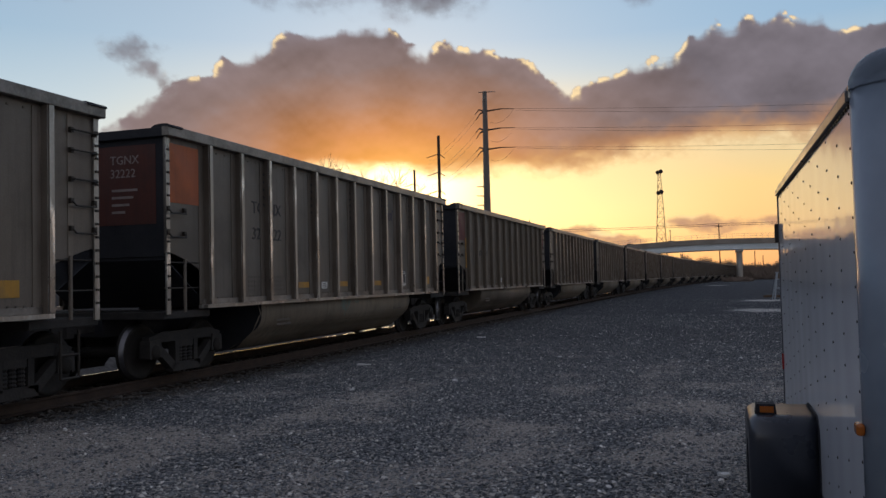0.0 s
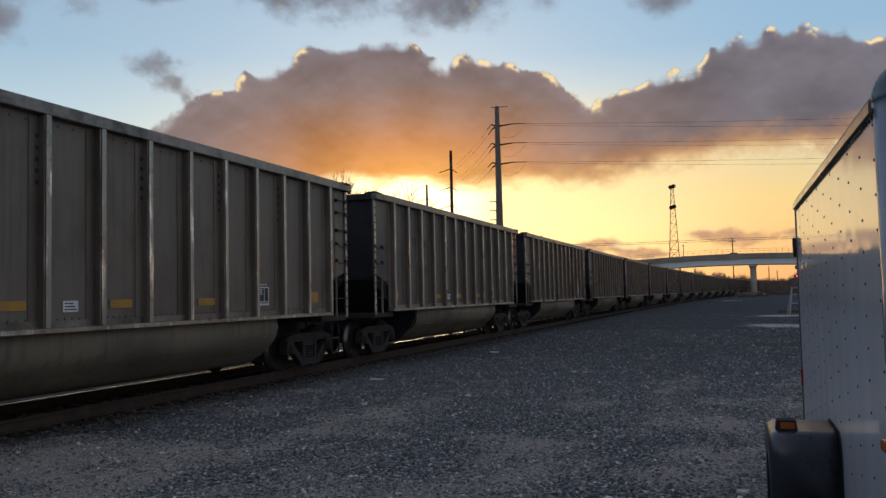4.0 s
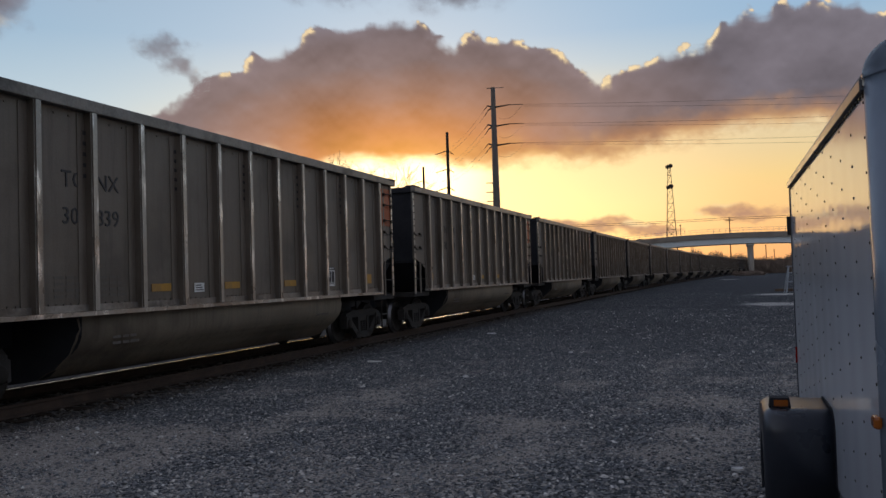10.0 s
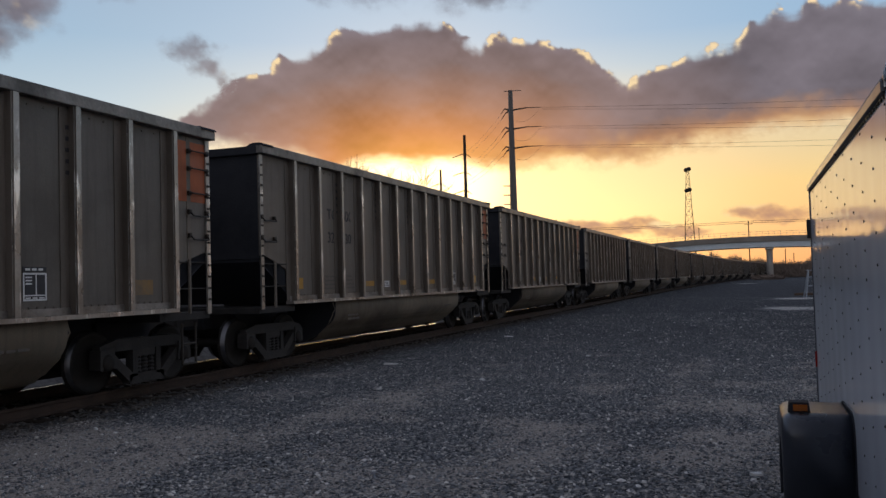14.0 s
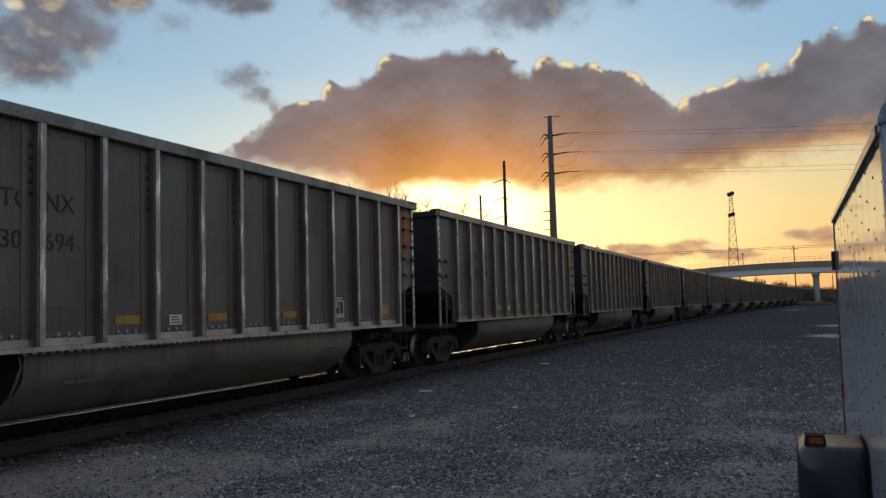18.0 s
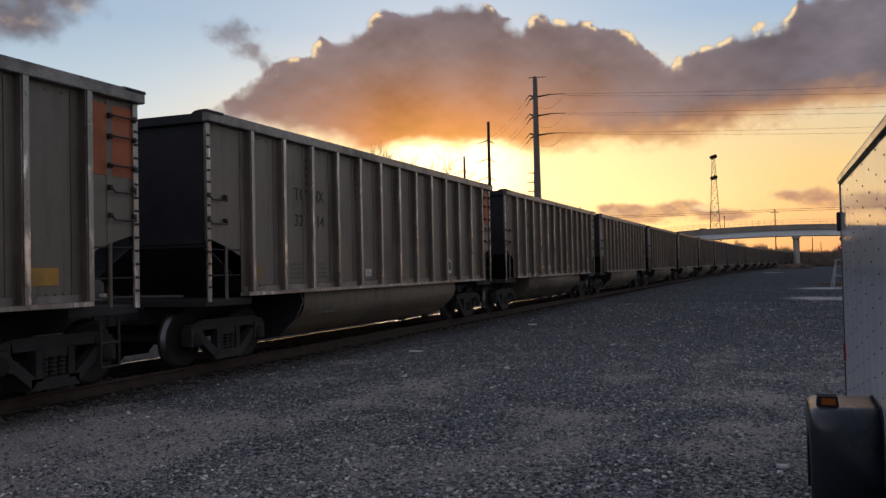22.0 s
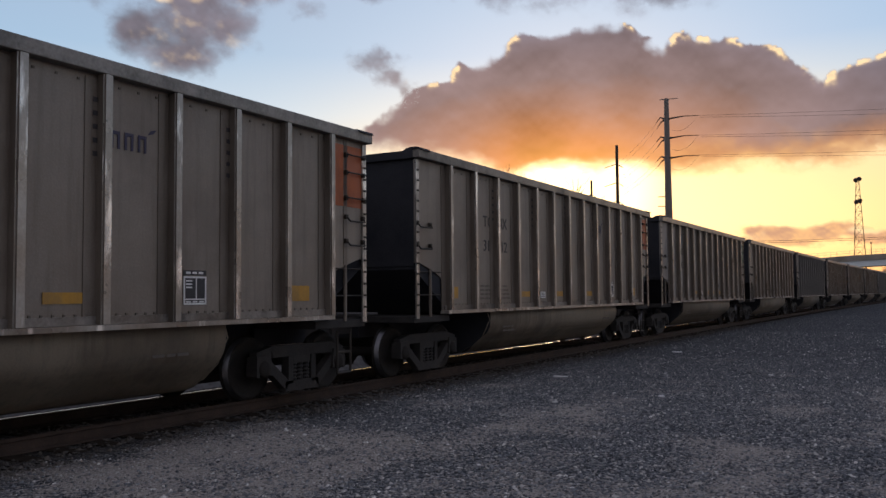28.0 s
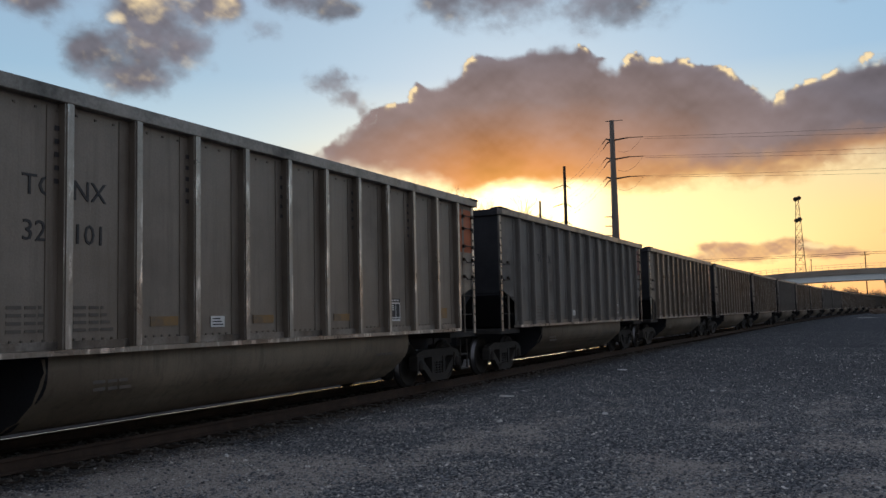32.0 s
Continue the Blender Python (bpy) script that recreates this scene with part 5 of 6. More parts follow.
def make_line_pole(x, y, top, r, left_arms, label):
    po = new("utility_pole")
    tagged(po, label, "utility pole", "poles of the power line")
    po.matrix_basis = pose(x, y, 0)
    bm = bmesh.new()
    tube(bm, (0, 0, GROUND_Z - 0.2), (0, 0, top), r, r * 0.65, 8)
    part("shaft", bm, WOOD_POLE, po)
    for z in left_arms:
        for dx, dy, dz in ((-2.2, -1.5, -0.9), (1.0, 0.8, -0.8)):
            bm = bmesh.new()
            tube(bm, (0, 0, top - z), (dx, dy, top - z + dz), 0.10, 0.07, 6)
            part("insulator", bm, GRAB, po)
    return po


make_big_pole()
make_line_pole(-45.0, 165.0, 31.6, 0.46, (3.8, 7.6, 11.4), "dark wooden transmission pole with slanting insulators")
make_line_pole(-61.0, 195.0, 28.9, 0.42, (3.4, 7.0), "dark wooden transmission pole with slanting insulators")


def make_power_line():
    line = new("power_line")
    tagged(line, "thin dark sagging power conductors between the poles", "power line", kind="structure")
    for z in (27.2, 24.3, 21.4):
        for dy, dz in ((0.0, 0.15), (1.4, -0.1)):
            wire(line, (-19.2, 122 + dy, z), (100.0, 150.0 + 6 * dy, z + dz - 0.4 * dy), 1.2)
        wire(line, (-19.2, 122.0, z), (-23.0, 122.2, z - 1.7), 0.9, 0.016, "jumper")
        for dx, dz in ((-2.4, 0.1), (-2.3, -0.7)):
            wire(line, (-23.7 + dx, 125.0, z + dz), (-46.0, 164.0, z + dz - 0.2), 0.8)
            wire(line, (-46.0, 164.0, z + dz - 0.2), (-62.0, 194.5, z + dz - 2.2), 0.8)
    for dz in (0.0, 0.5):
        wire(line, (-70.0, 250.0, 16.4 + dz), (10.2, 252.0, 15.4 + dz), 0.6, 0.05)
        wire(line, (10.2, 252.0, 15.4 + dz), (90.0, 252.0, 16.4 + dz), 0.6, 0.05)


make_power_line()


def make_small_pole(x, y, top, crossarm):
    po = new("utility_pole")
    tagged(po, "slim dark wooden pole with a short cross-arm", "utility pole", "small poles beyond the bridge")
    po.matrix_basis = pose(x, y, 0)
    bm = bmesh.new()
    tube(bm, (0, 0, GROUND_Z - 0.2), (0, 0, top), 0.17, 0.13, 8)
    part("shaft", bm, WOOD_POLE, po)
    if crossarm:
        part("cross_arm", slab(-1.1, 1.1, -0.07, 0.07, top - 1.0, top - 0.82), WOOD_POLE, po)


for x, y, top, arm in ((10.2, 252.0, 16.0, True), (-44.0, 250.0, 19.0, True), (21.5, 300.0, 9.0, False), (25.5, 330.0, 8.0, False), (17.6, 330.0, 7.5, False)):
    make_small_pole(x, y, top, arm)


def make_tower():
    tw = new("lattice_tower")
    tagged(tw, "tall dark lattice mast with two dish antennas", "tower")
    tw.matrix_basis = pose(-15.5, 420.0, 0)
    legs = ((-1, -1), (1, -1), (1, 1), (-1, 1))
    half = lambda z: 3.1 - 2.55 * z / 52.0
    at = lambda leg, z: Vector((leg[0] * half(z), leg[1] * half(z), z))
    zs = [0, 6, 11.5, 16.5, 21, 25.5, 29.5, 33.5, 37, 40.5, 44, 47, 50, 52]
    for leg in legs:
        bm = bmesh.new()
        tube(bm, at(leg, 0), at(leg, 52), 0.09, 0.075, 5)
        part("leg", bm, GRAB, tw)
    for p, q in zip(legs, legs[1:] + legs[:1]):
        for a, b in zip(zs, zs[1:]):
            for u, v in ((at(p, a), at(q, b)), (at(q, a), at(p, b)), (at(p, b), at(q, b))):
                bm = bmesh.new()
                tube(bm, u, v, 0.065, seg=4)
                part("brace", bm, GRAB, tw)
    for z in (51.2, 41.4):
        for x in (-0.7, 0.75):
            bm = bmesh.new()
            lathe(bm, [(-0.45, 0.4), (-0.25, 0.85), (0.1, 1.0), (0.4, 1.0), (0.5, 0.8)], (x, -0.6, z + 0.3 * x), 14, "y")
            part("dish", bm, GRAB, tw, "round drum antenna")


make_tower()


def dress_bridge():
    fence = new("bridge_fence")
    tagged(fence, "pale chain-link fence along the bridge parapet", "fence", kind="structure")
    camber = lambda x: -0.0012 * (x - 12) ** 2
    xs = [-54 + 1.5 * k for k in range(76)]
    for x in xs:
        bm = bmesh.new()
        tube(bm, (x, 237.7, 10.98 + camber(x)), (x, 237.7, 12.25 + camber(x)), 0.045, seg=4)
        part("fence_post", bm, TRIM, fence)
    for z in (12.2, 11.6):
        bm = bmesh.new()
        for a, b in zip(xs, xs[1:]):
            tube(bm, (a, 237.7, z + camber(a)), (b, 237.7, z + camber(b)), 0.04, seg=4)
        part("fence_rail", bm, TRIM, fence)
    for x, h in ((-3.0, 4.4), (-34.0, 4.4), (47.0, 4.6)):
        lamp = new("bridge_lamp_post")
        tagged(lamp, "thin dark lamp post standing on the bridge", "street lamp", "lamp posts on the bridge")
        lamp.matrix_basis = pose(x, 247.8, 9.85 + camber(x))
        bm = bmesh.new()
        tube(bm, (0, 0, 0), (0, 0, h), 0.12, 0.09, 6)
        part("shaft", bm, GRAB, lamp)
        part("head", slab(-0.25, 0.25, -0.2, 0.2, h, h + 0.3, 0.05), GRAB, lamp)


dress_bridge()


def make_small_car(body_mat, label):
    car = new("road_car")
    tagged(car, label, "car", "cars on the bridge")
    bm = bmesh.new()
    prism(bm, [(-2.2, 0.35), (-2.2, 0.85), (-1.2, 0.95), (-0.6, 1.45), (0.9, 1.45), (1.5, 0.98), (2.2, 0.9), (2.25, 0.35)], -0.85, 0.85, "y")
    part("body", bm, body_mat, car)
    for x in (-1.4, 1.4):
        for y in (-0.8, 0.8):
            bm = bmesh.new()
            lathe(bm, [(-0.1, 0.32), (0.1, 0.32)], (x, y, 0.32), 14, "y")
            part("wheel", bm, TRAILER_RUBBER, car)
    return car


BRIDGE_CARS = [make_small_car(RED_PAINT if k == 7 else CONCRETE if k == 4 else BLACK, "small red car crossing the road bridge" if k == 7 else "pale car crossing the road bridge" if k == 4 else "small dark car crossing the road bridge") for k in range(9)]


# ---- beside the yard ----
def make_signal():
    sg = new("railway_signal")
    tagged(sg, "slim railway signal mast with a lit red lamp", "signal")
    sg.matrix_basis = pose(19.1, 140.0, GROUND_Z)
    bm = bmesh.new()
    tube(bm, (0, 0, 0), (0, 0, 5.0), 0.07, 0.06, 8)
    part("mast", bm, TRIM, sg)
    for z, lit in ((4.9, False), (3.55, True)):
        bm = bmesh.new()
        lathe(bm, [(-0.16, 0.30), (-0.13, 0.33), (-0.10, 0.30)], (0, 0, z), 20, "y")
        head = part("backplate", bm, BLACK, sg)
        bm = bmesh.new()
        lathe(bm, [(-0.22, 0.19), (-0.17, 0.20)], (0, 0, z), 16, "y")
        part("lens", bm, SIGNAL_RED if lit else RED_LENS, head, "lit red lens" if lit else "")


SIGNAL_RED = glowing("signal_red", (1.0, 0.06, 0.03), 3.0)
make_signal()


def make_trestle(x, y, turn):
    tr = new("ladder_trestle")
    tagged(tr, "pale painted A-frame trestle standing on the gravel", "trestle", "trestles by the scrap")
    tr.matrix_basis = pose(x, y, GROUND_Z, 0, 0, turn)
    for sy in (-1, 1):
        for sx in (-1, 1):
            bm = bmesh.new()
            tube(bm, (sx * 0.46, sy * 0.45, 0), (sx * 0.2, sy * 0.08, 1.7), 0.045, seg=6)
            part("leg", bm, TRESTLE, tr)
        for z in (0.72, 1.3):
            k = 0.46 - 0.26 * z / 1.7
            bm = bmesh.new()
            tube(bm, (-k, sy * (0.45 - 0.37 * z / 1.7), z), (k, sy * (0.45 - 0.37 * z / 1.7), z), 0.035, seg=6)
            part("rung", bm, TRESTLE, tr)
    part("top_board", slab(-0.30, 0.30, -0.14, 0.14, 1.69, 1.75, 0.01), TRESTLE, tr)


make_trestle(13.07, 55.2, 6)
make_trestle(14.02, 55.4, -5)


def make_box_trailer():
    bt = new("box_trailer")
    tagged(bt, "dull white box trailer parked by the scrap", "trailer")
    bt.matrix_basis = pose(17.6, 81.0, GROUND_Z)
    part("box", slab(-1.3, 1.3, -3.0, 3.0, 0.75, 3.3, 0.06), CONCRETE, bt, "dull white box body")
    part("chassis", slab(-1.0, 1.0, -3.0, 3.0, 0.55, 0.745), BLACK, bt)
    for x in (-1.05, 1.05):
        for y in (-1.9, 1.9):
            bm = bmesh.new()
            lathe(bm, [(-0.12, 0.40), (0.12, 0.40)], (x, y, 0.40), 18)
            part("wheel", bm, TRAILER_RUBBER, bt)


make_box_trailer()


def make_timber(x, y, z, length, turn, w=0.2, h=0.16):
    ob = new("timber", finish(slab(-w / 2, w / 2, -length / 2, length / 2, 0, h, 0.012), "timber", LUMBER))
    ob.matrix_basis = pose(x, y, z, 0, 0, turn)
    tagged(ob, "weathered brown timber lying on the gravel", "timber", "timbers by the yard edge")


for k, (x, y, z, length, turn) in enumerate(((12.55, 41.0, 0.0, 7.5, -6), (12.85, 41.3, 0.0, 7.5, -7), (13.15, 41.8, 0.0, 7.0, -7), (12.8, 41.5, 0.162, 6.8, -5), (13.1, 42.0, 0.162, 6.2, -8), (12.9, 60.0, 0.0, 1.4, 70), (13.1, 60.6, 0.0, 1.3, 82))):
    make_timber(x, y, GROUND_Z + z, length, turn)


def make_steel_bin():
    b = new("steel_bin")
    tagged(b, "dark rusty open-topped steel bin on the gravel", "bin")
    b.matrix_basis = pose(13.0, 31.6, GROUND_Z)
    for n_, d in (("panel", (-0.72, -0.66, -0.6, 0.6, 0, 0.8)), ("panel", (0.66, 0.72, -0.6, 0.6, 0, 0.8)), ("panel", (-0.66, 0.66, -0.6, -0.54, 0, 0.8)), ("panel", (-0.66, 0.66, 0.54, 0.6, 0, 0.8)), ("base", (-0.66, 0.66, -0.54, 0.54, 0.0, 0.06))):
        part(n_, slab(*d, 0.008), RUST, b)


make_steel_bin()


def make_red_bus():
    """A long red crew bus standing well beyond the track, its side towards the yard."""
    c = new("crew_bus")
    tagged(c, "bright red crew bus with white-framed windows beyond the track", "bus")
    c.matrix_basis = pose(-25.3, 23.2, GROUND_Z)
    part("body", slab(-1.2, 1.2, -5.8, 5.3, 0.80, 3.40, 0.10), RED_PAINT, c, "red painted body")
    part("chassis", slab(-1.0, 1.0, -5.6, 5.1, 0.50, 0.795), BLACK, c)
    for y in (-4.0, 3.5):
        for x in (-1.0, 1.0):
            bm = bmesh.new()
            lathe(bm, [(-0.13, 0.40), (-0.10, 0.48), (0.10, 0.48), (0.13, 0.40)], (x, y, 0.48), 20)
            part("wheel", bm, TRAILER_RUBBER, c)
    for y in (-5.0, -3.8, -2.6, -1.4, 1.2):
        pane = part("window", slab(1.2, 1.212, y - 0.43, y + 0.43, 2.02, 2.82), BLACK if y > 0 else DARK_RED, c)
        for y0, y1, z0, z1 in ((-0.48, -0.43, 1.97, 2.87), (0.43, 0.48, 1.97, 2.87), (-0.43, 0.43, 2.82, 2.87), (-0.43, 0.43, 1.97, 2.02)):
            part("window_frame", slab(1.2, 1.22, y + y0, y + y1, z0, z1), WHITE_MARK, pane)
    for k in range(6):
        part("lettering_bar", slab(1.2, 1.21, 2.1 + 0.32 * k, 2.29 + 0.32 * k, 0.95, 1.10), WHITE_MARK, c)
    part("corner_post", slab(1.2, 1.23, -0.56, -0.48, 0.85, 3.2), WHITE_MARK, c)


make_red_bus()


# ---- bare trees ----
def grow(bm, rng, p, d, length, r, depth):
    q = p + d * length
    tube(bm, p, q, r, r * 0.65, 5 if depth > 2 else 3, False)
    if depth == 0:
        return
    for k in range(3 if depth > 1 else 4):
        n_ = (d + Vector((rng.uniform(-0.8, 0.8), rng.uniform(-0.8, 0.8), rng.uniform(-0.1, 0.6)))).normalized()
        grow(bm, rng, p.lerp(q, rng.uniform(0.55, 1.0)), n_, length * rng.uniform(0.55, 0.8), r * 0.55, depth - 1)


def make_tree(x, y, height, seed, depth=4):
    rng = random.Random(seed)
    t = new("bare_tree")
    tagged(t, "leafless winter tree with fine twigs", "tree", "bare trees beyond the track")
    t.matrix_basis = pose(x, y, GROUND_Z - 0.1)
    bm = bmesh.new()
    tube(bm, (0, 0, 0), (0, 0, height * 0.34), height * 0.018, height * 0.013, 7)
    part("trunk", bm, BARK, t)
    bm = bmesh.new()
    for k in range(5):
        a = k * math.tau / 5 + rng.uniform(-0.4, 0.4)
        grow(bm, rng, Vector((0, 0, height * rng.uniform(0.26, 0.34))), Vector((0.55 * math.cos(a), 0.55 * math.sin(a), 1)).normalized(), height * rng.uniform(0.22, 0.30), height * 0.008, depth)
    part("crown", bm, BARK, t)


for k, (x, y, h) in enumerate(((-36.0, 94.0, 20.5), (-39.5, 96.0, 19.5), (-33.0, 100.0, 18.8))):
    make_tree(x, y, h, 40 + k)


def make_thicket(name, rows, seed, label):
    """Far leafless brush: thin upright and leaning blades, joined."""
    rng = random.Random(seed)
    v, f = [], []
    for x0, x1, y0, y1, h0, h1, count in rows:
        for k in range(count):
            u = rng.random()
            x, y = x0 + (x1 - x0) * u, rng.uniform(y0, y1)
            h = (h0 + (h1 - h0) * u) * (0.45 + 0.55 * rng.random()) * (0.8 + 0.35 * noise.noise((x * 0.25, y * 0.1, seed)))
            for j in range(5):
                z0 = h * rng.uniform(0.0, 0.55)
                lean_x, lean_y = rng.uniform(-0.9, 0.9), rng.uniform(-0.9, 0.9)
                w_ = rng.uniform(0.04, 0.12)
                b = len(v)
                v += [(x - w_, y, GROUND_Z + z0), (x + w_, y, GROUND_Z + z0), (x + lean_x * 0.9, y + lean_y, GROUND_Z + min(h, z0 + h * rng.uniform(0.4, 0.7)))]
                f.append((b, b + 1, b + 2))
    me = bpy.data.meshes.new(name)
    me.from_pydata(v, [], f)
    me.materials.append(BRUSH)
    return tagged(new(name, me), label, "brush", kind="stuff")


make_thicket("thicket", ((-2, 28, 296, 312, 11.0, 5.5, 3400), (-30, 0, 330, 345, 12.5, 11.5, 2400), (24, 46, 292, 306, 6.0, 13.0, 2600), (46, 120, 292, 310, 13.0, 12.0, 2600), (-150, -30, 300, 330, 12.0, 11.0, 2500)), 9, "brown leafless thicket along the far yard edge")
make_thicket("trackside_brush", ((10.5, 16.5, 188, 222, 1.5, 1.2, 700), (16.0, 40.0, 240, 290, 3.4, 4.0, 2600)), 21, "brown leafless brush beside the far end of the track")
# unseen weeds added behind the train to darken the gap under it
make_thicket("trackside_weeds", ((-9, -6.5, -30, 60, 0.3, 0.45, 3500),), 12, "added dry brown weeds beyond the track, hidden by the train")


def make_bank():
    """Low stone bank along the far side of the track; it also hides bright ground beyond."""
    bm = bmesh.new()
    rng = random.Random(4)
    prof = [(-2.95, -0.2), (-3.3, -0.02), (-3.8, 0.16), (-4.4, 0.22), (-5.4, 0.10), (-6.4, -0.2)]
    rings = []
    for k in range(150):
        s_at = -30 + 1.6 * k
        m = on_line(s_at, 0.755)
        rings.append([bm.verts.new(m @ Vector((u + rng.uniform(-0.06, 0.06), 0, v + (rng.uniform(-0.05, 0.07) if v > -0.1 else 0)))) for u, v in prof])
    for a, b in zip(rings, rings[1:]):
        for j in range(len(prof) - 1):
            bm.faces.new((a[j], a[j + 1], b[j + 1], b[j]))
    return tagged(new("weedy_bank", finish(bm, "weedy_bank", BANK_STONE, True)), "low bank of grey broken stone along the far side of the track", "bank", kind="structure")


make_bank()


# ---- clouds ----
def value_noise(x, y, seed):
    rng = np.random.default_rng(seed)
    table = rng.random((256, 256))
    xi, yi = np.floor(x).astype(int), np.floor(y).astype(int)
    fx, fy = x - xi, y - yi
    fx, fy = fx * fx * (3 - 2 * fx), fy * fy * (3 - 2 * fy)
    g = lambda i, j: table[i % 256, j % 256]
    return (g(xi, yi) * (1 - fx) + g(xi + 1, yi) * fx) * (1 - fy) + (g(xi, yi + 1) * (1 - fx) + g(xi + 1, yi + 1) * fx) * fy


def fractal(x, y, seed, octaves=5, gain=0.5, billows=False):
    """Summed noise about zero, soft or in rounded heads."""
    total, amp, out = 0.0, 1.0, 0.0
    for k in range(octaves):
        v = value_noise(x * 1.93 ** k + 31.7 * k, y * 1.93 ** k + 17.3 * k, seed + k)
        out = out + amp * (np.abs(2 * v - 1) if billows else v)
        total += amp
        amp *= gain
    return (0.42 if billows else 0.5) - out / total if billows else out / total - 0.5


def ease(v, lo, hi):
    u = np.clip((v - lo) / (hi - lo), 0, 1)
    return u * u * (3 - 2 * u)


def cloud_material():
    """Sunset cloud: orange where the low sun shines through, mauve grey away from it, gold on the thin lit heads."""
    m = bpy.data.materials.new("sunset_cloud")
    m.use_nodes = True
    n = Nodes(m.node_tree)
    m.node_tree.nodes.clear()
    read = lambda key: n.add("ShaderNodeAttribute", attr=key).outputs["Fac"]
    cover, shade, gold, below = read("cover"), read("shade"), read("gold"), read("below")
    pos = n.add("ShaderNodeNewGeometry").outputs["Position"]
    way_ = n.vec("NORMALIZE", n.vec("SUBTRACT", pos, CLOUD_EYE))
    up_ = n.add("ShaderNodeSeparateXYZ")
    n.link(way_, up_.inputs[0])
    fine = n.math("SUBTRACT", n.noise(n.vec("MULTIPLY", n.add("ShaderNodeTexCoord").outputs["Object"], (0.001, 0.001, 0.0014)), 16.0, 5.0, 0.6), 0.5)
    away = n.vec("LENGTH", n.vec("MULTIPLY", n.vec("SUBTRACT", way_, tuple(SUN_DIR)), (0.6, 0.6, 1.35)))
    away = n.math("ADD", away, n.math("MULTIPLY", n.math("SUBTRACT", shade, 0.5), 0.045))
    body = n.ramp(n.math("MULTIPLY", away, 2.0), [(0.0, srgb(255, 196, 92)), (0.075, srgb(246, 168, 82)), (0.15, srgb(218, 148, 90)), (0.235, srgb(180, 136, 110)), (0.33, srgb(146, 124, 117)), (0.5, srgb(120, 112, 117)), (1.0, srgb(114, 112, 121))])
    tone = n.math("ADD", n.math("MULTIPLY", n.math("ADD", shade, n.math("MULTIPLY", fine, 0.16)), 0.74), 0.58)
    tint = n.add("ShaderNodeVectorMath", op="SCALE")
    n.link(body, tint.inputs[0]), n.link(tone, tint.inputs["Scale"])
    low_ = n.step(up_.outputs[2], 0.07, 0.11, 1.0, 0.0)
    col = n.mix(n.math("MULTIPLY", low_, 0.92), tint.outputs[0], n.mix(n.step(shade, 0.25, 0.9), srgb(184, 138, 114), srgb(244, 188, 124)))
    col = n.mix(n.math("MULTIPLY", below, 0.8), col, n.mix(n.step(shade, 0.3, 0.9), srgb(206, 146, 92), srgb(242, 184, 104)))
    near = n.step(away, 0.05, 0.22, 1.0, 0.0)
    col = n.mix(n.math("MULTIPLY", gold, n.math("ADD", n.math("MULTIPLY", fine, 1.2), 0.95), clamp=True), col, n.mix(near, (0.98, 0.74, 0.40), (1.3, 0.92, 0.42)))
    em = n.add("ShaderNodeEmission")
    em.inputs[1].default_value = 0.9
    n.link(col, em.inputs[0])
    clear = n.add("ShaderNodeBsdfTransparent")
    mix = n.add("ShaderNodeMixShader")
    ragged = n.math("ADD", cover, n.math("MULTIPLY", n.math("MULTIPLY", fine, 1.1), n.math("MULTIPLY", n.math("SUBTRACT", 1.0, cover), n.step(cover, 0.0, 0.25))), clamp=True)
    n.link(ragged, mix.inputs[0])
    n.link(clear.outputs[0], mix.inputs[1]), n.link(em.outputs[0], mix.inputs[2])
    n.link(mix.outputs[0], n.add("ShaderNodeOutputMaterial").inputs[0])
    return m


CLOUD_EYE = (9.0, -4.2, 1.5)
CLOUD = cloud_material()
SKY_FAR = 3900.0


def cloud_sheet(name, label, az, el, cover, shade, gold, below):
    """A drifting cloud far off, curved with the sky, kept only where it covers."""
    keep = cover > 0.004
    a, e = np.radians(az), np.radians(el)
    pts = np.stack([-np.sin(a) * np.cos(e), np.cos(a) * np.cos(e), np.sin(e)], -1) * SKY_FAR
    idx = np.arange(az.size).reshape(az.shape)
    quad = np.stack([idx[:-1, :-1], idx[:-1, 1:], idx[1:, 1:], idx[1:, :-1]], -1)
    quad = quad[keep[:-1, :-1] | keep[:-1, 1:] | keep[1:, 1:] | keep[1:, :-1]]
    used = np.unique(quad)
    remap = np.zeros(az.size, int)
    remap[used] = np.arange(len(used))
    me = bpy.data.meshes.new(name)
    me.from_pydata(pts.reshape(-1, 3)[used].tolist(), [], remap[quad].tolist())
    for key, values in (("cover", cover), ("shade", shade), ("gold", gold), ("below", below)):
        at = me.attributes.new(key, "FLOAT", "POINT")
        at.data.foreach_set("value", np.clip(values, 0, 1).reshape(-1)[used].astype(np.float32))
    me.polygons.foreach_set("use_smooth", [True] * len(me.polygons))
    me.materials.append(CLOUD)
    return tagged(new(name, me), label, "cloud", kind="structure")


def relief(az, el, seed, size):
    """Rounded heads, lighter above and darker in the folds, 0 to 1."""
    h = fractal(az / size, el / size * 1.25, seed, 5, 0.52)
    h2 = fractal(az / size, (el + 0.16 * size) / size * 1.25, seed, 5, 0.52)
    wide = fractal(az / (3.2 * size), el / (2.2 * size), seed + 20, 3)
    return np.clip(0.5 + 1.1 * (h - h2) + 0.35 * h + 0.75 * wide, 0, 1)


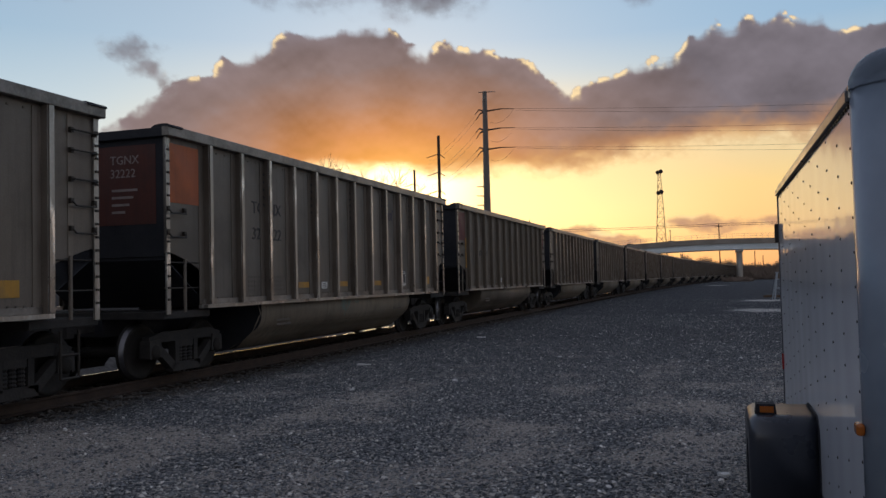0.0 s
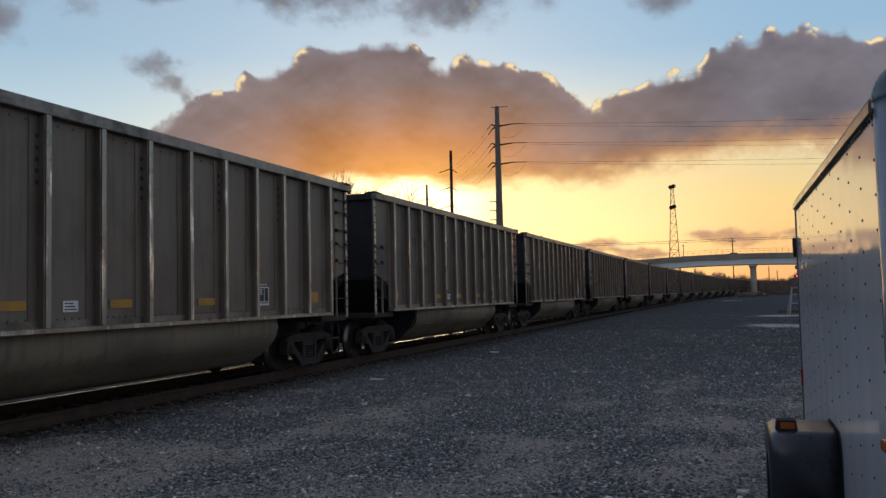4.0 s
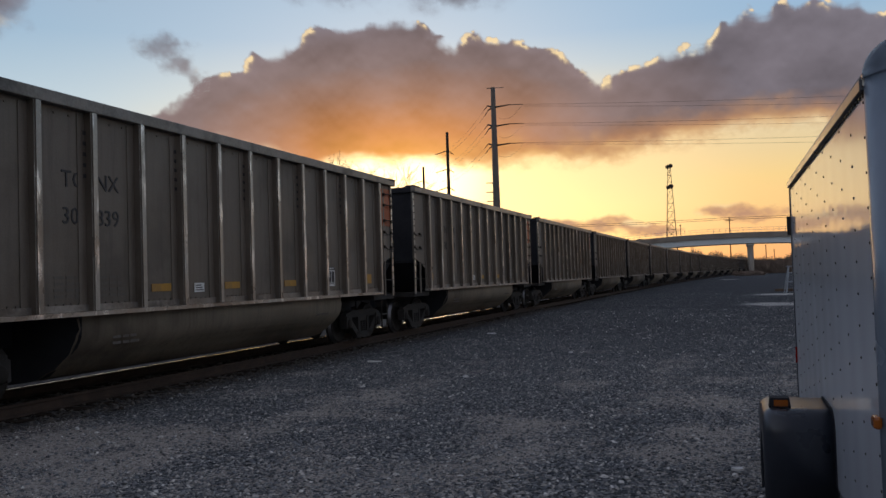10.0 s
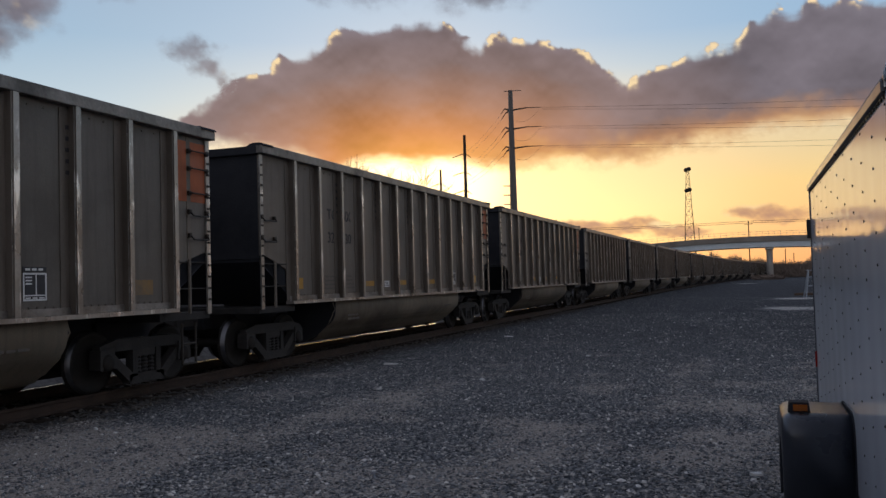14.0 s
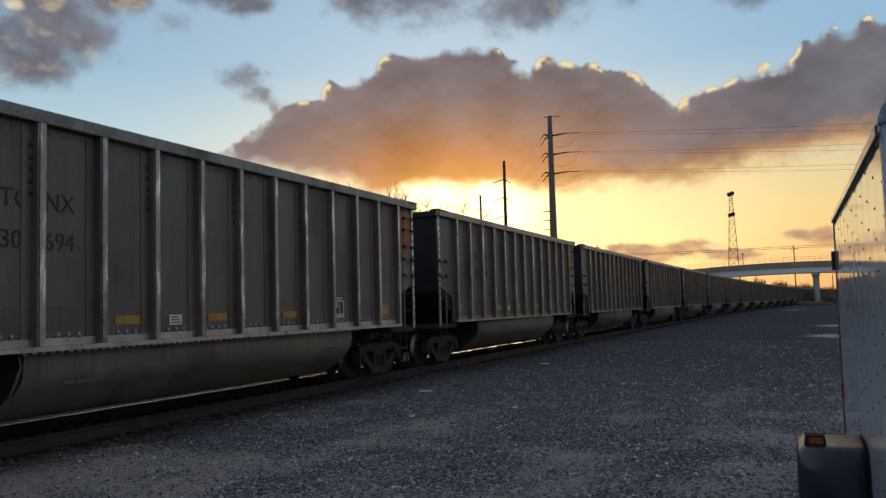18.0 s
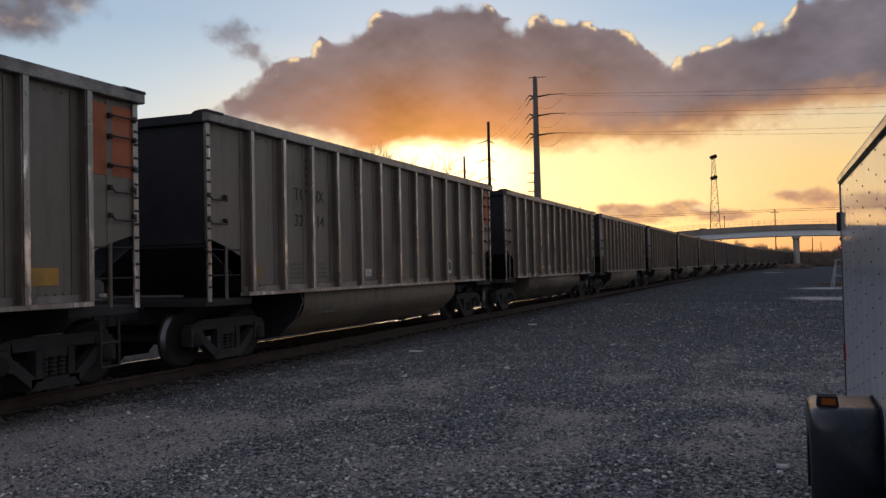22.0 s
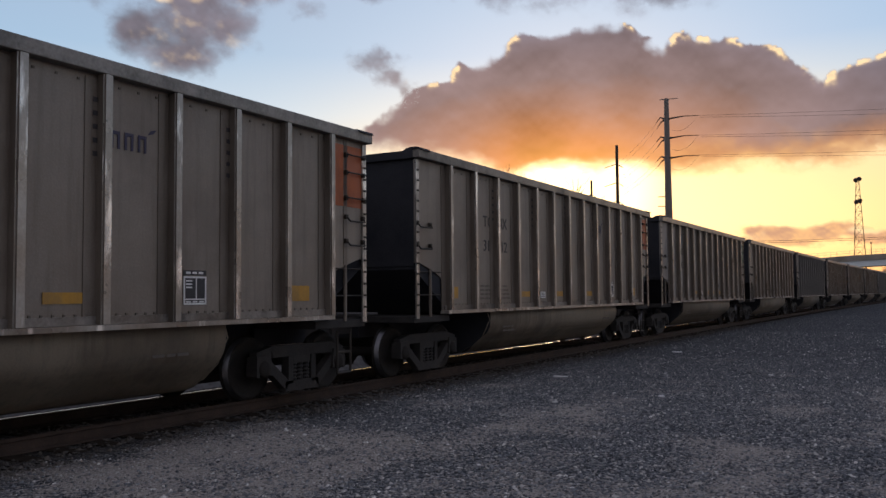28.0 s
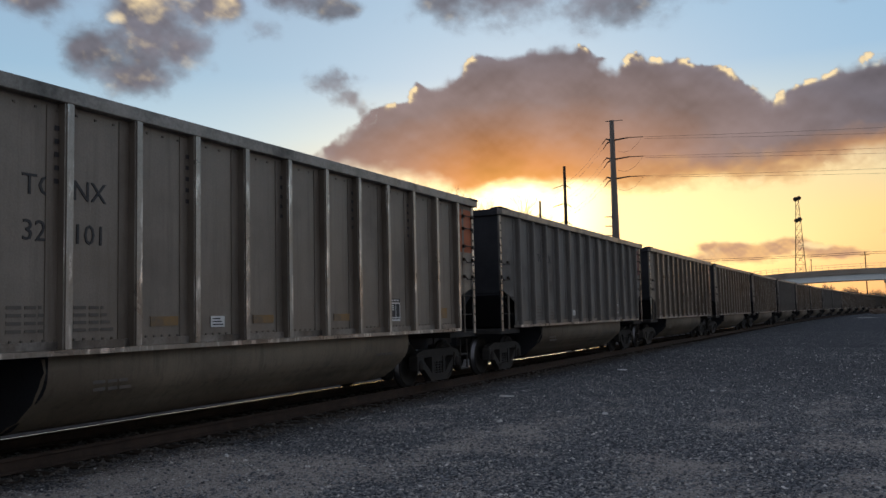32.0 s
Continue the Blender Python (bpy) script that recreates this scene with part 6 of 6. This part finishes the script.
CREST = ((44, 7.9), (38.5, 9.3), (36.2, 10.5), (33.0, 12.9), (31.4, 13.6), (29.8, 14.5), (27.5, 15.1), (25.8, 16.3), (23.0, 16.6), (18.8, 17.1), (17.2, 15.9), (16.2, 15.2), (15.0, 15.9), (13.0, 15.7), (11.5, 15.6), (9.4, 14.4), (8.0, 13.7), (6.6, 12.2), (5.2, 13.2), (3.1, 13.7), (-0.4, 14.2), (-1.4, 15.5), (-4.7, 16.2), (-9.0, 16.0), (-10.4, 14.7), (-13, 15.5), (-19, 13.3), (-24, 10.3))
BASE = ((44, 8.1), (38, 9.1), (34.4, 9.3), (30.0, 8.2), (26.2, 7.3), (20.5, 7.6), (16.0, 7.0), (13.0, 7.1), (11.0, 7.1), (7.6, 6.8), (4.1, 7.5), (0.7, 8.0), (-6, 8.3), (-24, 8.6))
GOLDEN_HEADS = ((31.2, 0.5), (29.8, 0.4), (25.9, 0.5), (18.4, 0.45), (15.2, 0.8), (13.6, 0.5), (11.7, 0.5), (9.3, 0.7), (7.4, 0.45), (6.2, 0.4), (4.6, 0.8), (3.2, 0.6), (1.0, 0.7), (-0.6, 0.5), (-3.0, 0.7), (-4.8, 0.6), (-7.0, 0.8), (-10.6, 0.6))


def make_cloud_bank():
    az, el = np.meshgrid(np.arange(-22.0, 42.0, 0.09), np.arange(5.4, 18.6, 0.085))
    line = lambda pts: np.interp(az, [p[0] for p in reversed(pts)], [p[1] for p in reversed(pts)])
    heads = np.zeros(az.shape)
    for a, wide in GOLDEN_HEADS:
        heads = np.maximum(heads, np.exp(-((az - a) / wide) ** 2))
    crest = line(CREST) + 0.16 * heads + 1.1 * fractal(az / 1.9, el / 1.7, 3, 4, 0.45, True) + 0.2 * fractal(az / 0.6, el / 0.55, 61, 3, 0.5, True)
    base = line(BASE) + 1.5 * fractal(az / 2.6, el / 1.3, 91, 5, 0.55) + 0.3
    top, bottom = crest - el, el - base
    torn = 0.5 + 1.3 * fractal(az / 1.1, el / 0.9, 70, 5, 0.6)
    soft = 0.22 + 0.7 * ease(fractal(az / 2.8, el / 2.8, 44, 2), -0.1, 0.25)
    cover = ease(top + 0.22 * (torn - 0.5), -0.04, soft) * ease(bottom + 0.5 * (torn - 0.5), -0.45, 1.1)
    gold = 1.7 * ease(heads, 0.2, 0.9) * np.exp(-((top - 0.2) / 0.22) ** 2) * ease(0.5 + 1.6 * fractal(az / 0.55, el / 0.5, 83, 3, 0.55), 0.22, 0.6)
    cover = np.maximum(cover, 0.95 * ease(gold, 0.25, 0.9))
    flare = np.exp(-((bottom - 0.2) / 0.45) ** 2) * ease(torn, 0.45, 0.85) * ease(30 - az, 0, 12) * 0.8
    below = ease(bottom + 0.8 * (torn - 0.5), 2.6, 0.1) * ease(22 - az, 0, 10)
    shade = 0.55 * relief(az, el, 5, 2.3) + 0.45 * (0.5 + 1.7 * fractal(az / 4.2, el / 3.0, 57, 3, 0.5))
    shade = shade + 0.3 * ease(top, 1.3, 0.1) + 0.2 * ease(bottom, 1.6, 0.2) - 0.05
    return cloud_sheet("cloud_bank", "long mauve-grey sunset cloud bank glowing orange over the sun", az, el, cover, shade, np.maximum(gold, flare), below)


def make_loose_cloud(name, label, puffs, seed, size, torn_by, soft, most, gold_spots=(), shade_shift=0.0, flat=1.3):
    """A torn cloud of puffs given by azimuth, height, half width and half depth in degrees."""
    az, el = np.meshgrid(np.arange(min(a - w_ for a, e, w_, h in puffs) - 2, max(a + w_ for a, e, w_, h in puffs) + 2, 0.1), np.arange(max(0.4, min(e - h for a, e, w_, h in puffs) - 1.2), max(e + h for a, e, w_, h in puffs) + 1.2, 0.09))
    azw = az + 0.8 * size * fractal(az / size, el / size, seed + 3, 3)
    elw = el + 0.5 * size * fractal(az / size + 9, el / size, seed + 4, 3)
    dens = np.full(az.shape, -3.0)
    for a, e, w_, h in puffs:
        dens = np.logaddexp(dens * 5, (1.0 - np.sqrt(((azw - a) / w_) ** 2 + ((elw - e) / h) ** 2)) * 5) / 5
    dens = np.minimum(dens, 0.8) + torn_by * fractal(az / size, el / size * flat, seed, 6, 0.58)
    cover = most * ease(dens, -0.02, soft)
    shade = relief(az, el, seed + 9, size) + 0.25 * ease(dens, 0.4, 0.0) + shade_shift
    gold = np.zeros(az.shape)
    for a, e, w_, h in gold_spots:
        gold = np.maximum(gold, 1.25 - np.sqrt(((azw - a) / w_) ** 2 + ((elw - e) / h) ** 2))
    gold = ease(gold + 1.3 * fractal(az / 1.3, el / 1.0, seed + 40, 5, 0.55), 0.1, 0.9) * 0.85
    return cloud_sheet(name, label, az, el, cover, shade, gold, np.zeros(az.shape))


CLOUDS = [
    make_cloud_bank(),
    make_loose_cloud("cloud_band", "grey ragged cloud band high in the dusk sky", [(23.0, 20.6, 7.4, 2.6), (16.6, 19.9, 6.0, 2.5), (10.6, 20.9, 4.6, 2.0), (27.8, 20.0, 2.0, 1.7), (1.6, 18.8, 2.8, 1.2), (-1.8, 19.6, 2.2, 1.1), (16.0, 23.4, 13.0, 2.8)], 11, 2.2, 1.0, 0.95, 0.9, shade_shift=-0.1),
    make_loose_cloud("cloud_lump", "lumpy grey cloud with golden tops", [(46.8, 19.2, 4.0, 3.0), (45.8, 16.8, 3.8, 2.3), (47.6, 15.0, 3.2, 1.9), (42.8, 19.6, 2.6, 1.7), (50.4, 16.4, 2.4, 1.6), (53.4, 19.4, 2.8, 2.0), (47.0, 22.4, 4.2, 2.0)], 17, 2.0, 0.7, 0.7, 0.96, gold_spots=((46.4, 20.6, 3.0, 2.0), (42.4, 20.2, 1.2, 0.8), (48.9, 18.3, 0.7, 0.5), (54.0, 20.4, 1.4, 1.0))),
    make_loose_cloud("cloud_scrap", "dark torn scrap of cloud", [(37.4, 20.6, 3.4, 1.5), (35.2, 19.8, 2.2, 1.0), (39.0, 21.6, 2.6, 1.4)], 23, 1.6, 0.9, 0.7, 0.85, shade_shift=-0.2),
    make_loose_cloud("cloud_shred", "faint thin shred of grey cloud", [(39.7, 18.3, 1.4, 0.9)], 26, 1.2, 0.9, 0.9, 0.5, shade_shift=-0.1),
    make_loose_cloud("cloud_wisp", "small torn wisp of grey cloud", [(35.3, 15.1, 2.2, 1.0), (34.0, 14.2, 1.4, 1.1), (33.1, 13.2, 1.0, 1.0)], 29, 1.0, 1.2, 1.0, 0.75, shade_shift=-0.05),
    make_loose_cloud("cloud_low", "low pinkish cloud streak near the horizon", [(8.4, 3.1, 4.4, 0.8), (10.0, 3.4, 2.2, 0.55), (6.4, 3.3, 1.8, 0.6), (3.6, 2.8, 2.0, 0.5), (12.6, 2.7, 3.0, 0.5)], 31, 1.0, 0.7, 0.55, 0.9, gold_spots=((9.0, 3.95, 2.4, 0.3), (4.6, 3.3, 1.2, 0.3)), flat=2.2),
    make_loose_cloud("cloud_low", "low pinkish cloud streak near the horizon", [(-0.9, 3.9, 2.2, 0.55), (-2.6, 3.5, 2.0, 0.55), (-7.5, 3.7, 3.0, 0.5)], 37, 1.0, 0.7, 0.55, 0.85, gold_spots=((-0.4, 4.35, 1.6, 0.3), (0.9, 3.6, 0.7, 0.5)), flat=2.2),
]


CROSSINGS = ((0.0, -13.6), (1.5, 20.6), (3.0, -5.3), (5.6, -11.5), (5.6, 8.5), (11.0, 1.7), (23.5, -1.0), (29.0, -4.0), (23.5, 14.9))


def motions():
    times = [0.5 * k for k in range(65)]
    for i, car in enumerate(CARS):
        walk(car, [(t, on_line(FIRST + PITCH * i - travelled(t))) for t in times])
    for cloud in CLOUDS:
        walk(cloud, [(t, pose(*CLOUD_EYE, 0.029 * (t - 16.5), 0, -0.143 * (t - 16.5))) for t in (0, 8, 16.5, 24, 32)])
    def road(x):
        d = abs(x - 12)
        return max(GROUND_Z + 0.02, 9.85 - (0.0012 * d * d if d < 60 else 4.3 + 0.14 * (d - 60)))
    # each car by the time and place at which it is on the bridge
    for k, (car, (at_t, at_x)) in enumerate(zip(BRIDGE_CARS, CROSSINGS)):
        rows = [(t, at_x + 15.5 * (t - at_t)) for t in times]
        walk(car, [(t, pose(x, 239.6 + 2.2 * (k % 2), road(x))) for t, x in rows])
    steps = [k / FPS for k in range(32 * FPS + 1)]
    for a, wheels in ROLLING.items():
        walk(wheels[0], [(t, pose(0, a * 0.89, 0.457, math.degrees(travelled(t) / 0.457) % 360)) for t in steps])
        keys = wheels[0].animation_data
        for other in wheels[1:]:
            own = other.animation_data_create()
            own.action, own.action_slot = keys.action, keys.action_slot
            other.rotation_mode = "QUATERNION"


motions()
